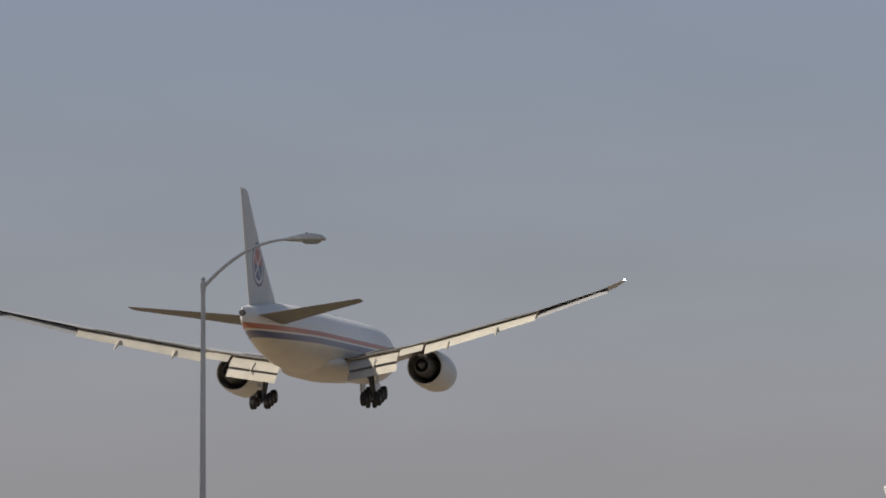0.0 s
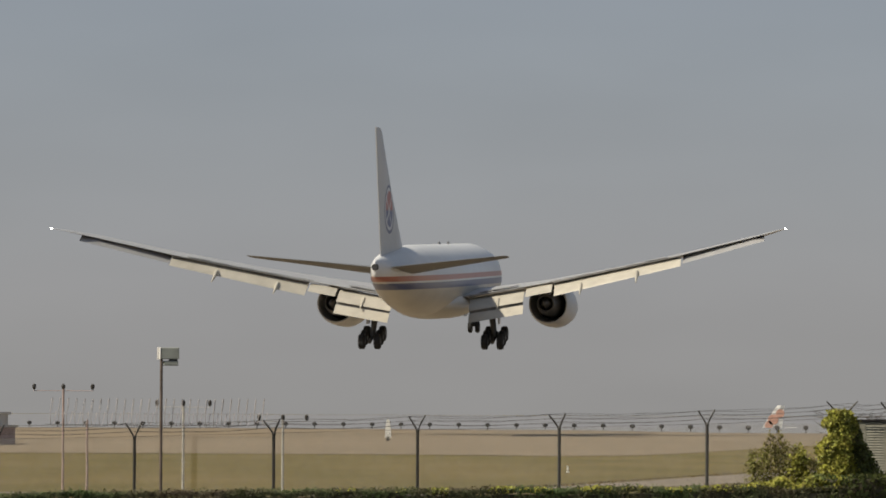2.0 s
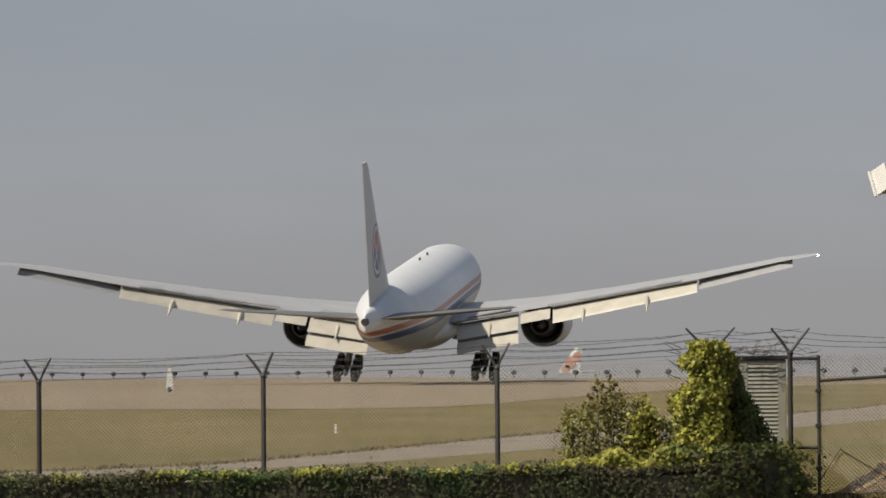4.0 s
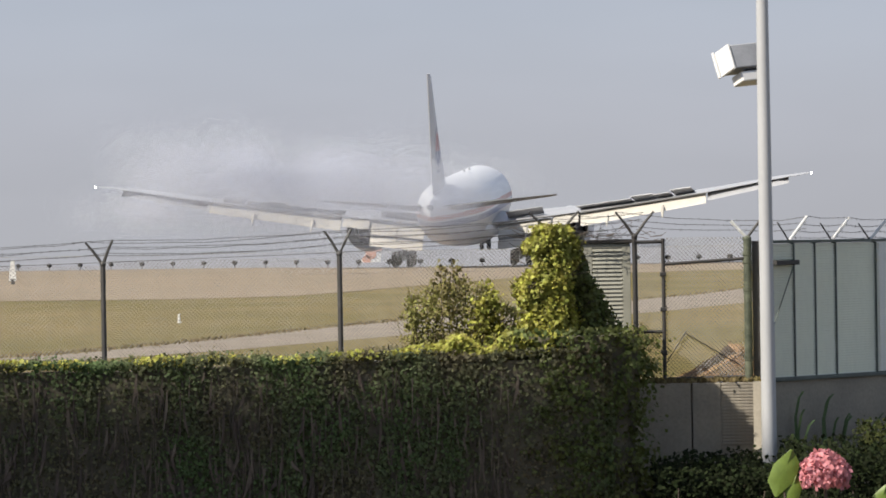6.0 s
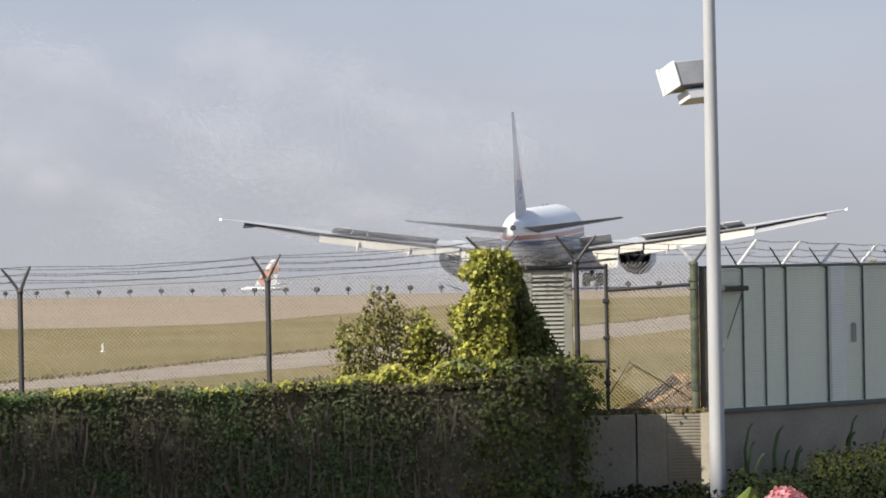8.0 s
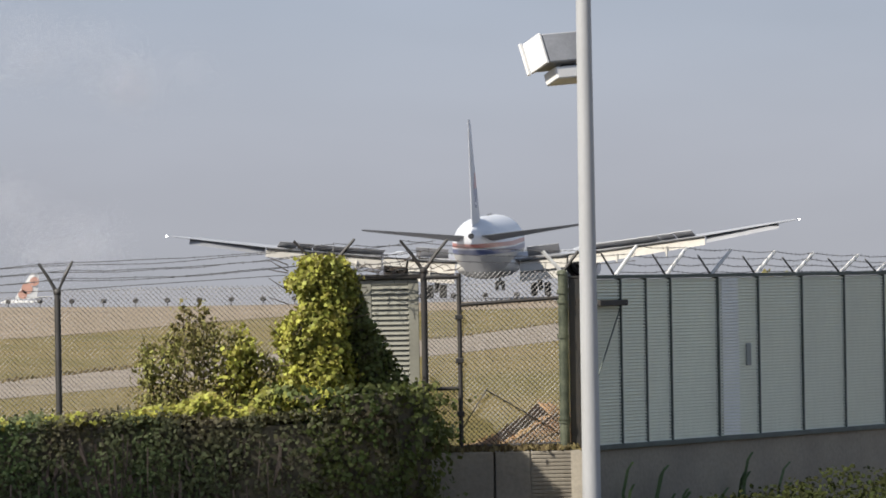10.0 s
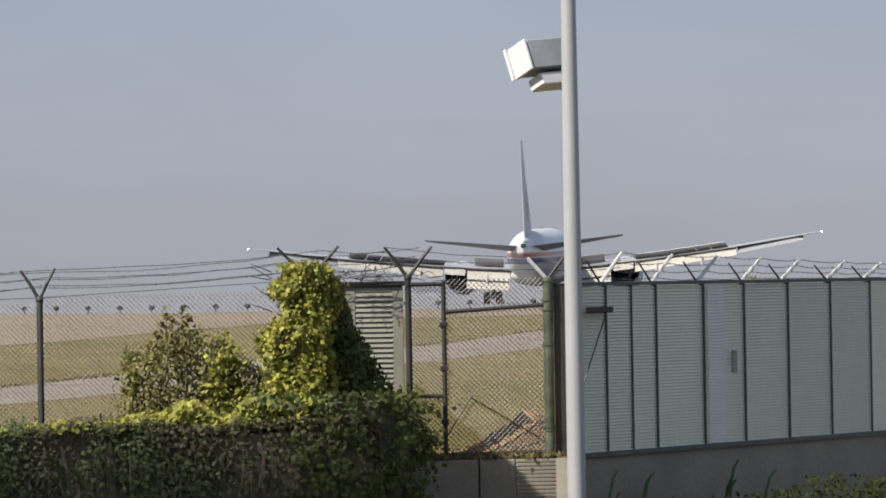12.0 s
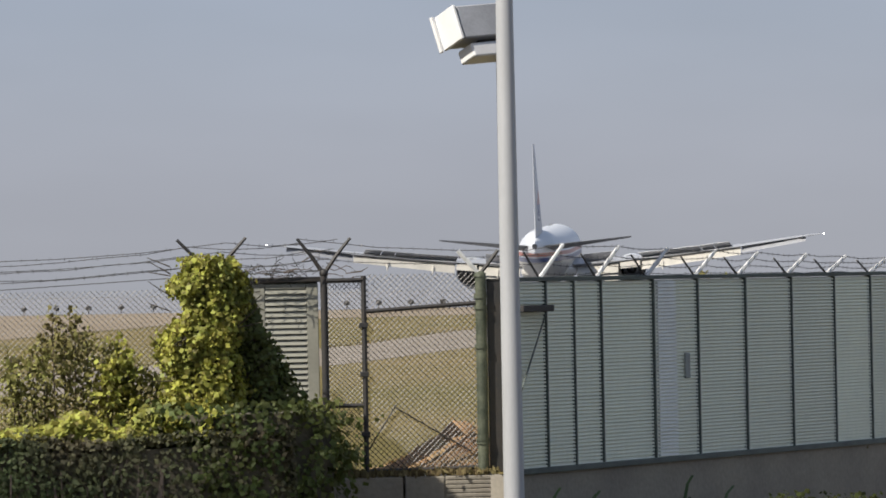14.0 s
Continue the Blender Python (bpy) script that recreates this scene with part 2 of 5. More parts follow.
def livery():
    """White hull, red and blue lines along the flanks, belly tinted for warm ground bounce."""
    m = mat("airliner_hull_paint", (0.64, 0.645, 0.66), 0.33, var=0.03, scale=0.5, fine=6, bump=0.02)
    n, l = m.node_tree.nodes, m.node_tree.links
    b = n["Principled BSDF"]
    was = b.inputs["Base Color"].links[0].from_socket
    co = n.new("ShaderNodeTexCoord")
    sep = n.new("ShaderNodeSeparateXYZ")
    l.new(co.outputs["Object"], sep.inputs[0])
    rng = n.new("ShaderNodeMapRange")
    rng.inputs["From Min"].default_value, rng.inputs["From Max"].default_value = 2.0, 9.0
    l.new(sep.outputs["Z"], rng.inputs["Value"])
    cr = n.new("ShaderNodeValToRGB")
    cr.color_ramp.interpolation = "CONSTANT"
    # first stop: cream tint that paints the ground's bounced light on the belly
    stops = ((0.0, (0.8, 0.76, 0.68)), (0.395, (0.1, 0.13, 0.3)), (0.475, (0.95, 0.95, 0.95)), (0.5, (0.6, 0.18, 0.12)), (0.56, (1, 1, 1)))
    while len(cr.color_ramp.elements) < len(stops):
        cr.color_ramp.elements.new(0.9)
    for e, (p, c) in zip(cr.color_ramp.elements, stops):
        e.position = p
    for e, (p, c) in zip(cr.color_ramp.elements, stops):
        e.color = (*c, 1)
    l.new(rng.outputs["Result"], cr.inputs["Fac"])
    mx = n.new("ShaderNodeMix")
    mx.data_type, mx.blend_type = "RGBA", "MULTIPLY"
    mx.inputs["Factor"].default_value = 1
    l.new(was, mx.inputs["A"])
    l.new(cr.outputs["Color"], mx.inputs["B"])
    l.new(mx.outputs["Result"], b.inputs["Base Color"])
    return m


def glow(name, col, strength):
    m = bpy.data.materials.new(name)
    m.use_nodes = True
    b = m.node_tree.nodes["Principled BSDF"]
    b.inputs["Base Color"].default_value = (*col, 1)
    b.inputs["Emission Color"].default_value = (*col, 1)
    b.inputs["Emission Strength"].default_value = strength
    return m


def fin_paint():
    """White fin with a round emblem: blue rim, white ring, red upper and blue lower field, two white wing bars."""
    m = mat("airliner_fin_paint", (0.52, 0.53, 0.55), 0.4, var=0.035, scale=0.5, fine=6, bump=0.02)
    n, l = m.node_tree.nodes, m.node_tree.links
    b = n["Principled BSDF"]
    last = b.inputs["Base Color"].links[0].from_socket
    sep = n.new("ShaderNodeSeparateXYZ")
    l.new(n.new("ShaderNodeTexCoord").outputs["Object"], sep.inputs[0])

    def calc(op, a, c):
        k = n.new("ShaderNodeMath")
        k.operation = op
        for i, q in enumerate((a, c)):
            if isinstance(q, (int, float)):
                k.inputs[i].default_value = q
            else:
                l.new(q, k.inputs[i])
        return k.outputs[0]

    y, z = calc("ADD", sep.outputs["Y"], 26.0), calc("SUBTRACT", sep.outputs["Z"], 11.5)
    r = calc("SQRT", calc("ADD", calc("MULTIPLY", y, y), calc("MULTIPLY", z, z)), 0)
    inside = calc("LESS_THAN", r, 1.5)
    bar1 = calc("LESS_THAN", calc("ABSOLUTE", calc("SUBTRACT", z, calc("MULTIPLY", y, 0.9)), 0), 0.16)
    bar2 = calc("LESS_THAN", calc("ABSOLUTE", calc("ADD", z, calc("ADD", calc("MULTIPLY", y, 1.1), 0.5)), 0), 0.14)
    upper = calc("GREATER_THAN", z, -0.1)
    for mask, col in ((calc("LESS_THAN", r, 2.05), (0.1, 0.11, 0.2)), (calc("LESS_THAN", r, 1.78), (0.6, 0.6, 0.62)), (inside, (0.1, 0.12, 0.25)),
                      (calc("MULTIPLY", inside, upper), (0.4, 0.12, 0.1)), (calc("MULTIPLY", inside, bar1), (0.6, 0.6, 0.62)), (calc("MULTIPLY", inside, bar2), (0.6, 0.6, 0.62))):
        mx = n.new("ShaderNodeMix")
        mx.data_type = "RGBA"
        l.new(mask, mx.inputs["Factor"])
        l.new(last, mx.inputs["A"])
        mx.inputs["B"].default_value = (*col, 1)
        last = mx.outputs["Result"]
    l.new(last, b.inputs["Base Color"])
    return m


HULL = livery()
FINPAINT = fin_paint()
NAVLIGHT = glow("lit_navigation_lamp", (1, 0.97, 0.95), 6)


# ---- mesh tools ----
def thing(name, label, category, group="", kind="", at=None):
    ob = new(name)
    ob.empty_display_size = 0.2
    if at is not None:
        ob.matrix_basis = at
    return tagged(ob, label, category, group, kind)


def link(name, bm, material, smooth=None):
    me = bpy.data.meshes.new(name)
    bm.normal_update()
    bm.to_mesh(me)
    bm.free()
    me.materials.append(material)
    if smooth is not None:
        me.shade_smooth()
        me.set_sharp_from_angle(angle=radians(smooth))
    return new(name, me)


def part(name, bm, material, parent, label="", smooth=None):
    ob = link(name, bm, material, smooth)
    ob.parent = parent
    return tagged(ob, label)


def single(name, bm, material, label, category, group="", kind="", smooth=None):
    return tagged(link(name, bm, material, smooth), label, category, group, kind)


def box(bm, x0, x1, y0, y1, z0, z1, m=None, bevel=0.0):
    g = bmesh.ops.create_cube(bm, size=1)["verts"]
    for v in g:
        v.co = Vector((x0 if v.co.x < 0 else x1, y0 if v.co.y < 0 else y1, z0 if v.co.z < 0 else z1))
    if bevel:
        es = list({e for v in g for e in v.link_edges})
        r = bmesh.ops.bevel(bm, geom=es, offset=bevel, segments=1, affect="EDGES", profile=0.5)
        g = list({v for f in r["faces"] for v in f.verts} | {v for v in g if v.is_valid})
    if m is not None:
        for v in g:
            v.co = m @ v.co
    return bm


def rings(bm, rows, closed=True, cap=True):
    """Skins a row of equal rings of points."""
    vs = [[bm.verts.new(p) for p in r] for r in rows]
    n = len(rows[0])
    for a, b in zip(vs, vs[1:]):
        for i in range(n if closed else n - 1):
            j = (i + 1) % n
            bm.faces.new((a[i], a[j], b[j], b[i]))
    if cap:
        bm.faces.new(list(reversed(vs[0])))
        bm.faces.new(vs[-1])
    bmesh.ops.recalc_face_normals(bm, faces=bm.faces[:])
    return bm


def tube(bm, pts, radii, seg=8):
    """A round bar through points."""
    pts = [Vector(p) for p in pts]
    if not isinstance(radii, (list, tuple)):
        radii = [radii] * len(pts)
    rows = []
    for i, (p, r) in enumerate(zip(pts, radii)):
        d = (pts[min(i + 1, len(pts) - 1)] - pts[max(i - 1, 0)]).normalized()
        s = d.cross(Vector((0, 0, 1)) if abs(d.z) < 0.9 else Vector((0, 1, 0))).normalized()
        u = s.cross(d)
        rows.append([p + r * (math.cos(a) * s + math.sin(a) * u) for a in (2 * math.pi * k / seg for k in range(seg))])
    vs = [[bm.verts.new(p) for p in r] for r in rows]
    for a, b in zip(vs, vs[1:]):
        for i in range(seg):
            j = (i + 1) % seg
            bm.faces.new((a[i], b[i], b[j], a[j]))
    bm.faces.new(vs[0])
    bm.faces.new(list(reversed(vs[-1])))
    return bm


def ellipse(y, rx, rz, zc, seg=28, x=0.0):
    return [Vector((x + rx * math.cos(a), y, zc + rz * math.sin(a))) for a in (2 * math.pi * k / seg for k in range(seg))]


def raw(name, verts, faces, material, parent=None, label="", category="", group="", kind=""):
    me = bpy.data.meshes.new(name)
    me.from_pydata([tuple(v) for v in verts], [], faces)
    me.materials.append(material)
    me.update()
    ob = new(name, me)
    if parent:
        ob.parent = parent
    return tagged(ob, label, category, group, kind)


def sheet(name, outline, z, material, label, category="ground", kind="structure"):
    bm = bmesh.new()
    bm.faces.new([bm.verts.new((x, y, z)) for x, y in outline])
    bmesh.ops.recalc_face_normals(bm, faces=bm.faces[:])
    if bm.faces[0].normal.z < 0:
        bm.faces[0].normal_flip()
    return single(name, bm, material, label, category, kind=kind)


def leaf_cloud(points, normals, size, rng, droop=0.4, shape=1.0):
    """Small pointed leaves, each of two folded halves, at points that face roughly along normals."""
    verts, faces = [], []
    for p, nrm in zip(points, normals):
        s = size * rng.uniform(0.6, 1.35)
        nn = (Vector(nrm) + Vector([rng.gauss(0, 0.55) for _ in range(3)])).normalized()
        t = Vector((rng.gauss(0, 1), rng.gauss(0, 1), -droop * 2 + rng.gauss(0, 0.8)))
        t = (t - nn * t.dot(nn)).normalized()
        w = nn.cross(t) * s * 0.42 * shape
        k = len(verts)
        p = Vector(p)
        verts += [p - t * s * 0.5, p + w - nn * s * 0.1, p + t * s * 0.55 - nn * s * 0.12, p - w - nn * s * 0.1]
        faces += [(k, k + 1, k + 2), (k, k + 2, k + 3)]
    return verts, faces


# ---- ground and large structure ----
LOW = -2.4  # the level in front of the fence
GY = 0.35   # the gate's line
sheet("ground", [(-2500, 0.6), (5.32, 0.6), (5.32, -0.5), (11.2, 6.96), (2500, 8), (2500, 4500), (-2500, 4500)], 0.0, GRASS, "flat mown airfield grass, olive and straw coloured")
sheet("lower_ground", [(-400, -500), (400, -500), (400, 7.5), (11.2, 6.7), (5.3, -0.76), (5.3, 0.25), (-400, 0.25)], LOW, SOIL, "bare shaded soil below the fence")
dry = [(-900, 95), (-60, 104), (-17, 108), (-9, 104), (-5, 108), (-3, 121), (-1.0, 140), (1.5, 160), (6, 195), (17, 225), (60, 262), (400, 300), (900, 320), (900, 330), (60, 330), (-5, 345), (-20, 395), (-60, 420), (-900, 430)]
sheet("dry_field", dry, 0.02, DRY, "broad strip of pale dry grass and dirt")
sheet("runway", [(-2400, 431), (-60, 421), (-20, 396), (-5, 346), (60, 331), (900, 331), (2400, 331), (2400, 4000), (-2400, 4000)], 0.03, RUNWAY, "wide grey concrete runway surface", "runway")
near = [(-60, 0.9), (-8, 10.8), (-5.4, 14.2), (-2.65, 21.0), (0.35, 31.5), (3.8, 45.5), (7.9, 61.0), (11.7, 79.0), (20, 112), (44, 190)]
far = [(52, 225), (26, 165), (16.0, 130), (9.8, 93.0), (4.6, 70.0), (0.0, 49.0), (-1.3, 42.5), (-3.2, 31.5), (-4.8, 23.0), (-5.9, 18.8), (-9, 14.5), (-70, 5.0)]
sheet("service_road", near + far, 0.008, ROAD, "pale worn asphalt perimeter service road", "road")

# retaining wall under the fence and the gate
bm = box(bmesh.new(), -40, 3.62, 0.25, 0.6, LOW, -0.02)
single("retaining_wall", bm, CONCRETE, "low weathered concrete retaining wall below fence", "wall", kind="structure")
bm = box(bmesh.new(), 3.62, 4.46, 0.14, 0.6, LOW, -0.02, bevel=0.012)
single("retaining_wall", bm, CONCRETE, "concrete sill block below the chain link gate", "wall", kind="structure")
sill = tagged(new("retaining_wall"), "coursed pale concrete sill below the chain link gate", "wall", kind="structure")
part("core", box(bmesh.new(), 4.475, 5.62, 0.15, 0.6, LOW, -0.03), CONCRETE, sill)
part("block", box(bmesh.new(), 4.475, 4.84, 0.135, 0.18, LOW, -0.02, bevel=0.01), CONCRETE, sill)
course = None
for i in range(20):
    if course is None:
        course = part("course", box(bmesh.new(), 4.85, 5.62, 0.135, 0.18, -0.036, 0.0, bevel=0.006), CONCRETE, sill)
        course.location.z = -0.02
    else:
        c = new("course", course.data)
        c.parent, c.location = sill, (0, 0, -0.02 - 0.04 * i)

WALL_A, WALL_B = Vector((5.2, -0.78, 0)), Vector((11.2, 6.84, 0))  # foot line of the siding wall
WDIR = (WALL_B - WALL_A).normalized()
WNORM = Vector((WDIR.y, -WDIR.x, 0))


def on_wall(x, out=0.0, z=0.0):
    k = (x - WALL_A.x) / WDIR.x
    return WALL_A + WDIR * k + WNORM * out + Vector((0, 0, z))


wall_frame = Matrix.Translation(WALL_A) @ Matrix(((WDIR.x, -WNORM.x, 0, 0), (WDIR.y, -WNORM.y, 0, 0), (0, 0, 1, 0), (0, 0, 0, 1)))  # along, inward, up
LEN = (WALL_B - WALL_A).length
bm = box(bmesh.new(), 0.42, LEN, 0.0, 0.3, LOW, 0.0, wall_frame)
single("retaining_wall", bm, CONCRETE, "grey concrete footing under the siding wall", "wall", kind="structure")

# a plain tall wall to the left, out of view, that keeps the lower hedge in its shade
K = 40.0
KX, KY = K * math.sin(SUN_AZ), -1.8 - K * math.cos(SUN_AZ)
bm = box(bmesh.new(), -36 - KX, 2.95 - KX, KY - 0.4, KY, LOW, 0.31 + K * math.tan(SUN_EL))
# taller unseen step, added only to shade the hedge's right end
box(bm, 2.95 - KX, 4.05 - KX, KY - 0.4, KY, LOW, 0.78 + K * math.tan(SUN_EL))
single("wall_west", bm, PLASTER, "plain pale plastered wall, unseen, added to shade the hedge", "wall", kind="structure")


# ---- fence ----
def y_post(name, x, y, z0, top, tip_l, tip_r, material=GALV, label="galvanised fence post with forked barbed wire arms"):
    """A post that forks into two arms; its foot at z0, its fork at top."""
    ob = thing(name, label, "fence post", "posts of the perimeter fence", at=pose(x, y, z0))
    h = top - z0
    part("post", tube(bmesh.new(), [(0, 0, 0), (0, 0, h - 0.02)], 0.034, 10), material, ob, smooth=40)
    bm = bmesh.new()
    bmesh.ops.create_uvsphere(bm, u_segments=10, v_segments=6, radius=0.044, matrix=pose(0, 0, h - 0.02))
    part("cap", bm, material, ob, smooth=60)
    for dx, dz in (tip_l, tip_r):
        bm = tube(bmesh.new(), [(0, 0, h - 0.03), (dx * 0.5, -0.01, h + dz * 0.5), (dx, 0, h + dz)], [0.022, 0.02, 0.015], 6)
        part("arm", bm, material, ob, smooth=40)
    return ob


def mesh_panel(name, x0, x1, z0, z1, y, parent=None, pitch=0.052, r=0.0029, **tags):
    """Woven diamond mesh: two crossing sets of thin wires."""
    verts, faces = [], []
    w, h = x1 - x0, z1 - z0
    for s in (1, -1):
        c = -h
        while c < w:
            a0, a1 = max(0.0, -c), min(h, w - c)
            if a1 > a0:
                ends = []
                for a in (a0, a1):
                    x = c + a
                    ends.append(Vector((x0 + x if s > 0 else x1 - x, y + s * 0.002, z0 + a)))
                d = (ends[1] - ends[0]).normalized()
                u = d.cross(Vector((0, 1, 0))).normalized() * r
                k = len(verts)
                for e in ends:
                    verts += [e + u, e - u * 0.5 + Vector((0, -r, 0)), e - u * 0.5 + Vector((0, r, 0))]
                faces += [(k, k + 1, k + 4, k + 3), (k + 1, k + 2, k + 5, k + 4), (k + 2, k, k + 3, k + 5)]
            c += pitch
    return raw(name, verts, faces, WIRE, parent, **tags)


def strand(pts, sag, rng, barbs=True):
    """One barbed wire through points, sagging between them, with short barbs."""
    bm = bmesh.new()
    line = []
    for a, b in zip(pts, pts[1:]):
        a, b = Vector(a), Vector(b)
        n = max(3, int((b - a).length / 0.35))
        for i in range(n):
            f = i / n
            line.append(a.lerp(b, f) + Vector((0, rng.gauss(0, 0.004), -sag * 4 * f * (1 - f) + rng.gauss(0, 0.006))))
    line.append(Vector(pts[-1]))
    tube(bm, line, 0.0034, 4)
    if barbs:
        for a, b in zip(line, line[1:]):
            for f in (0.25, 0.6, 0.9):
                c = a.lerp(b, f)
                d = Vector((rng.uniform(-0.5, 0.5), rng.uniform(-0.4, 0.4), rng.choice((-1, 1)))).normalized() * 0.017
                tube(bm, [c - d, c + d], 0.0024, 3)
    return bm


rng = random.Random(5)
FY = 0.35
fence_posts = [(-29.3, 1.1), (-26.35, 1.15), (-23.4, 1.2), (-20.45, 1.25), (-17.55, 1.3), (-14.7, 1.35), (-11.83, 1.41), (-8.93, 1.5), (-5.95, 1.58), (-3.03, 1.64), (0.0, 1.72), (2.76, 1.86), (3.78, 1.88)]
TL, TR = (-0.22, 0.26), (0.13, 0.29)
for i, (x, top) in enumerate(fence_posts):
    l, r = (TL, TR) if i % 2 else ((-0.19, 0.28), (0.16, 0.3))
    if x > 2:
        l, r = ((-0.24, 0.3), (0.25, 0.3)) if x > 3 else ((-0.32, 0.33), (0.31, 0.34))
        y_post("fence_post", x, FY, -0.02, top, l, r, DARKSTEEL, "dark weathered corner fence post with forked arms")
    else:
        y_post("fence_post", x, FY, -0.02, top, l, r, GALV if x > -4 else DARKSTEEL)
for (xa, ta), (xb, tb) in zip(fence_posts, fence_posts[1:]):
    bay = thing("fence_bay", "woven galvanised chain link bay between two posts", "fence", "bays of the perimeter fence")
    t = min(ta, tb)
    if xa > 2.5:
        pass
    elif xa > -16:
        mesh_panel("mesh", xa + 0.03, xb - 0.03, 0.0, t + 0.02, FY - 0.03, bay, label="diamond woven wire mesh")
    else:
        mesh_panel("mesh", xa + 0.03, xb - 0.03, 0.0, t + 0.02, FY - 0.03, bay, pitch=0.12, r=0.004, label="diamond woven wire mesh")
    part("tension_wire", tube(bmesh.new(), [(xa, FY - 0.03, ta), (xb, FY - 0.03, tb)], 0.004, 5), WIRE, bay)
for side, (dx, dz) in enumerate((TL, TR)):
    for f in (0.4, 0.7, 1.0):
        pts = [(x + dx * f, FY, top + dz * f) for x, top in fence_posts]
        single("barbed_wire", strand(pts, 0.035 + 0.02 * rng.random(), rng), WIRE, "slack barbed wire strand along the fence top", "barbed wire", "strands over the fence")

# louvered cabinet beside the gate
cab = thing("louvered_cabinet", "cream enamelled steel cabinet with horizontal louvers", "cabinet", at=pose(3.09, 0.42, 0))
bm = box(bmesh.new(), 0.0, 0.64, 0.06, 0.4, 0.0, 1.78, bevel=0.012)
part("body", bm, LOUVER, cab)
for x0, x1 in ((0.0, 0.15), (0.53, 0.64)):
    part("stile", box(bmesh.new(), x0, x1, 0.03, 0.062, 0.02, 1.77, bevel=0.006), LOUVER, cab)
part("top_rail", box(bmesh.new(), 0.15, 0.53, 0.03, 0.062, 1.72, 1.77, bevel=0.006), LOUVER, cab)
part("roof_edge", box(bmesh.new(), -0.03, 0.67, 0.0, 0.43, 1.78, 1.83, bevel=0.008), DARKSTEEL, cab, "dark weathered roof edge")
slat = None
for i in range(31):
    z = 0.1 + i * 0.0525
    if slat is None:
        slat = part("slat", box(bmesh.new(), 0.15, 0.53, -0.005, 0.005, 0, 0.046, pose(0, 0.03, 0, -24)), LOUVER, cab)
        slat.location.z = z
    else:
        s = new("slat", slat.data)
        s.parent, s.location = cab, (0, 0, z)

# gate
gate = thing("chain_link_gate", "closed chain link gate with dark pipe frame", "gate", at=pose(0, GY - 0.05, 0))
GX0, GX1 = 4.14, 5.19
for nm, p, q, r in (("frame_pipe", (GX0, 0, 0.02), (GX0, 0, 1.83), 0.024), ("frame_pipe", (GX0, 0, 0.03), (GX1, 0, 0.05), 0.02), ("frame_pipe", (GX0, 0, 1.5), (GX1, 0, 1.56), 0.02),
                    ("frame_pipe", (3.8, 0, 1.79), (GX0, 0, 1.79), 0.022), ("frame_pipe", (3.8, 0, 0.64), (GX0, 0, 0.64), 0.02)):
    part(nm, tube(bmesh.new(), [p, q], r, 8), DARKSTEEL, gate, smooth=40)
part("brace_rod", tube(bmesh.new(), [(4.4, -0.02, 0.62), (5.1, -0.02, 0.2)], 0.007, 6), DARKSTEEL, gate)
part("brace_rod", tube(bmesh.new(), [(4.42, -0.02, 0.64), (4.15, -0.02, 0.22)], 0.007, 6), DARKSTEEL, gate)
mesh_panel("mesh", GX0 + 0.02, GX1 - 0.02, 0.02, 1.84, 0.0, gate, pitch=0.052, r=0.0038, label="diamond woven wire mesh")
mesh_panel("mesh", 3.81, GX0 - 0.02, 0.05, 1.78, 0.02, gate, pitch=0.045, r=0.0038, label="doubled dark wire mesh")
for z in (0.35, 0.9, 1.35):
    part("hinge", box(bmesh.new(), GX0 - 0.045, GX0 + 0.035, -0.03, 0.03, z, z + 0.05, bevel=0.006), DARKSTEEL, gate)

gp = thing("gate_post", "thick green painted gate post with forked arms", "gate post", at=pose(5.215, GY - 0.05, -0.02))
part("post", tube(bmesh.new(), [(0, 0, 0), (0.005, 0, 1.82)], 0.052, 12), GREENPIPE, gp, smooth=40)
for z in (0.28, 0.3, 1.16, 1.52, 1.62):
    part("clamp", tube(bmesh.new(), [(0, 0, z), (0, 0, z + 0.035)], 0.062, 12), GREENPIPE, gp, smooth=40)
part("cap", tube(bmesh.new(), [(0, 0, 1.82), (0, 0, 1.85), (0, 0, 1.87)], [0.06, 0.055, 0.02], 12), GREENPIPE, gp, smooth=40)
part("arm", tube(bmesh.new(), [(0, 0, 1.84), (-0.2, 0, 2.06)], [0.02, 0.024], 6), WHITEARM, gp, "white painted arm")
part("arm", tube(bmesh.new(), [(0, 0, 1.84), (0.17, 0, 2.06)], [0.02, 0.018], 6), DARKSTEEL, gp)
for f, z in ((0.4, 1.95), (0.7, 2.05), (1.0, 2.15)):
    pts = [(3.78 - 0.24 * f, FY, 1.88 + 0.3 * f), (5.215 - 0.2 * f, FY, 1.84 + 0.22 * f), (5.97, 0.2, 1.83 + 0.25 * f)]
    single("barbed_wire", strand(pts, 0.03, rng), WIRE, "slack barbed wire strand above the gate", "barbed wire", "strands over the gate")
# widened dark post, put here as the dark strip of the wall's shaded end
hinge = thing("hinge_post", "dark square post standing for the shaded end of the siding wall", "post", at=pose(5.34, GY - 0.0, -0.02))
part("post", box(bmesh.new(), -0.06, 0.09, -0.04, 0.04, 0, 1.78, bevel=0.006), DARKSTEEL, hinge)
part("cap", box(bmesh.new(), -0.067, 0.097, -0.047, 0.047, 1.78, 1.8, bevel=0.004), DARKSTEEL, hinge)
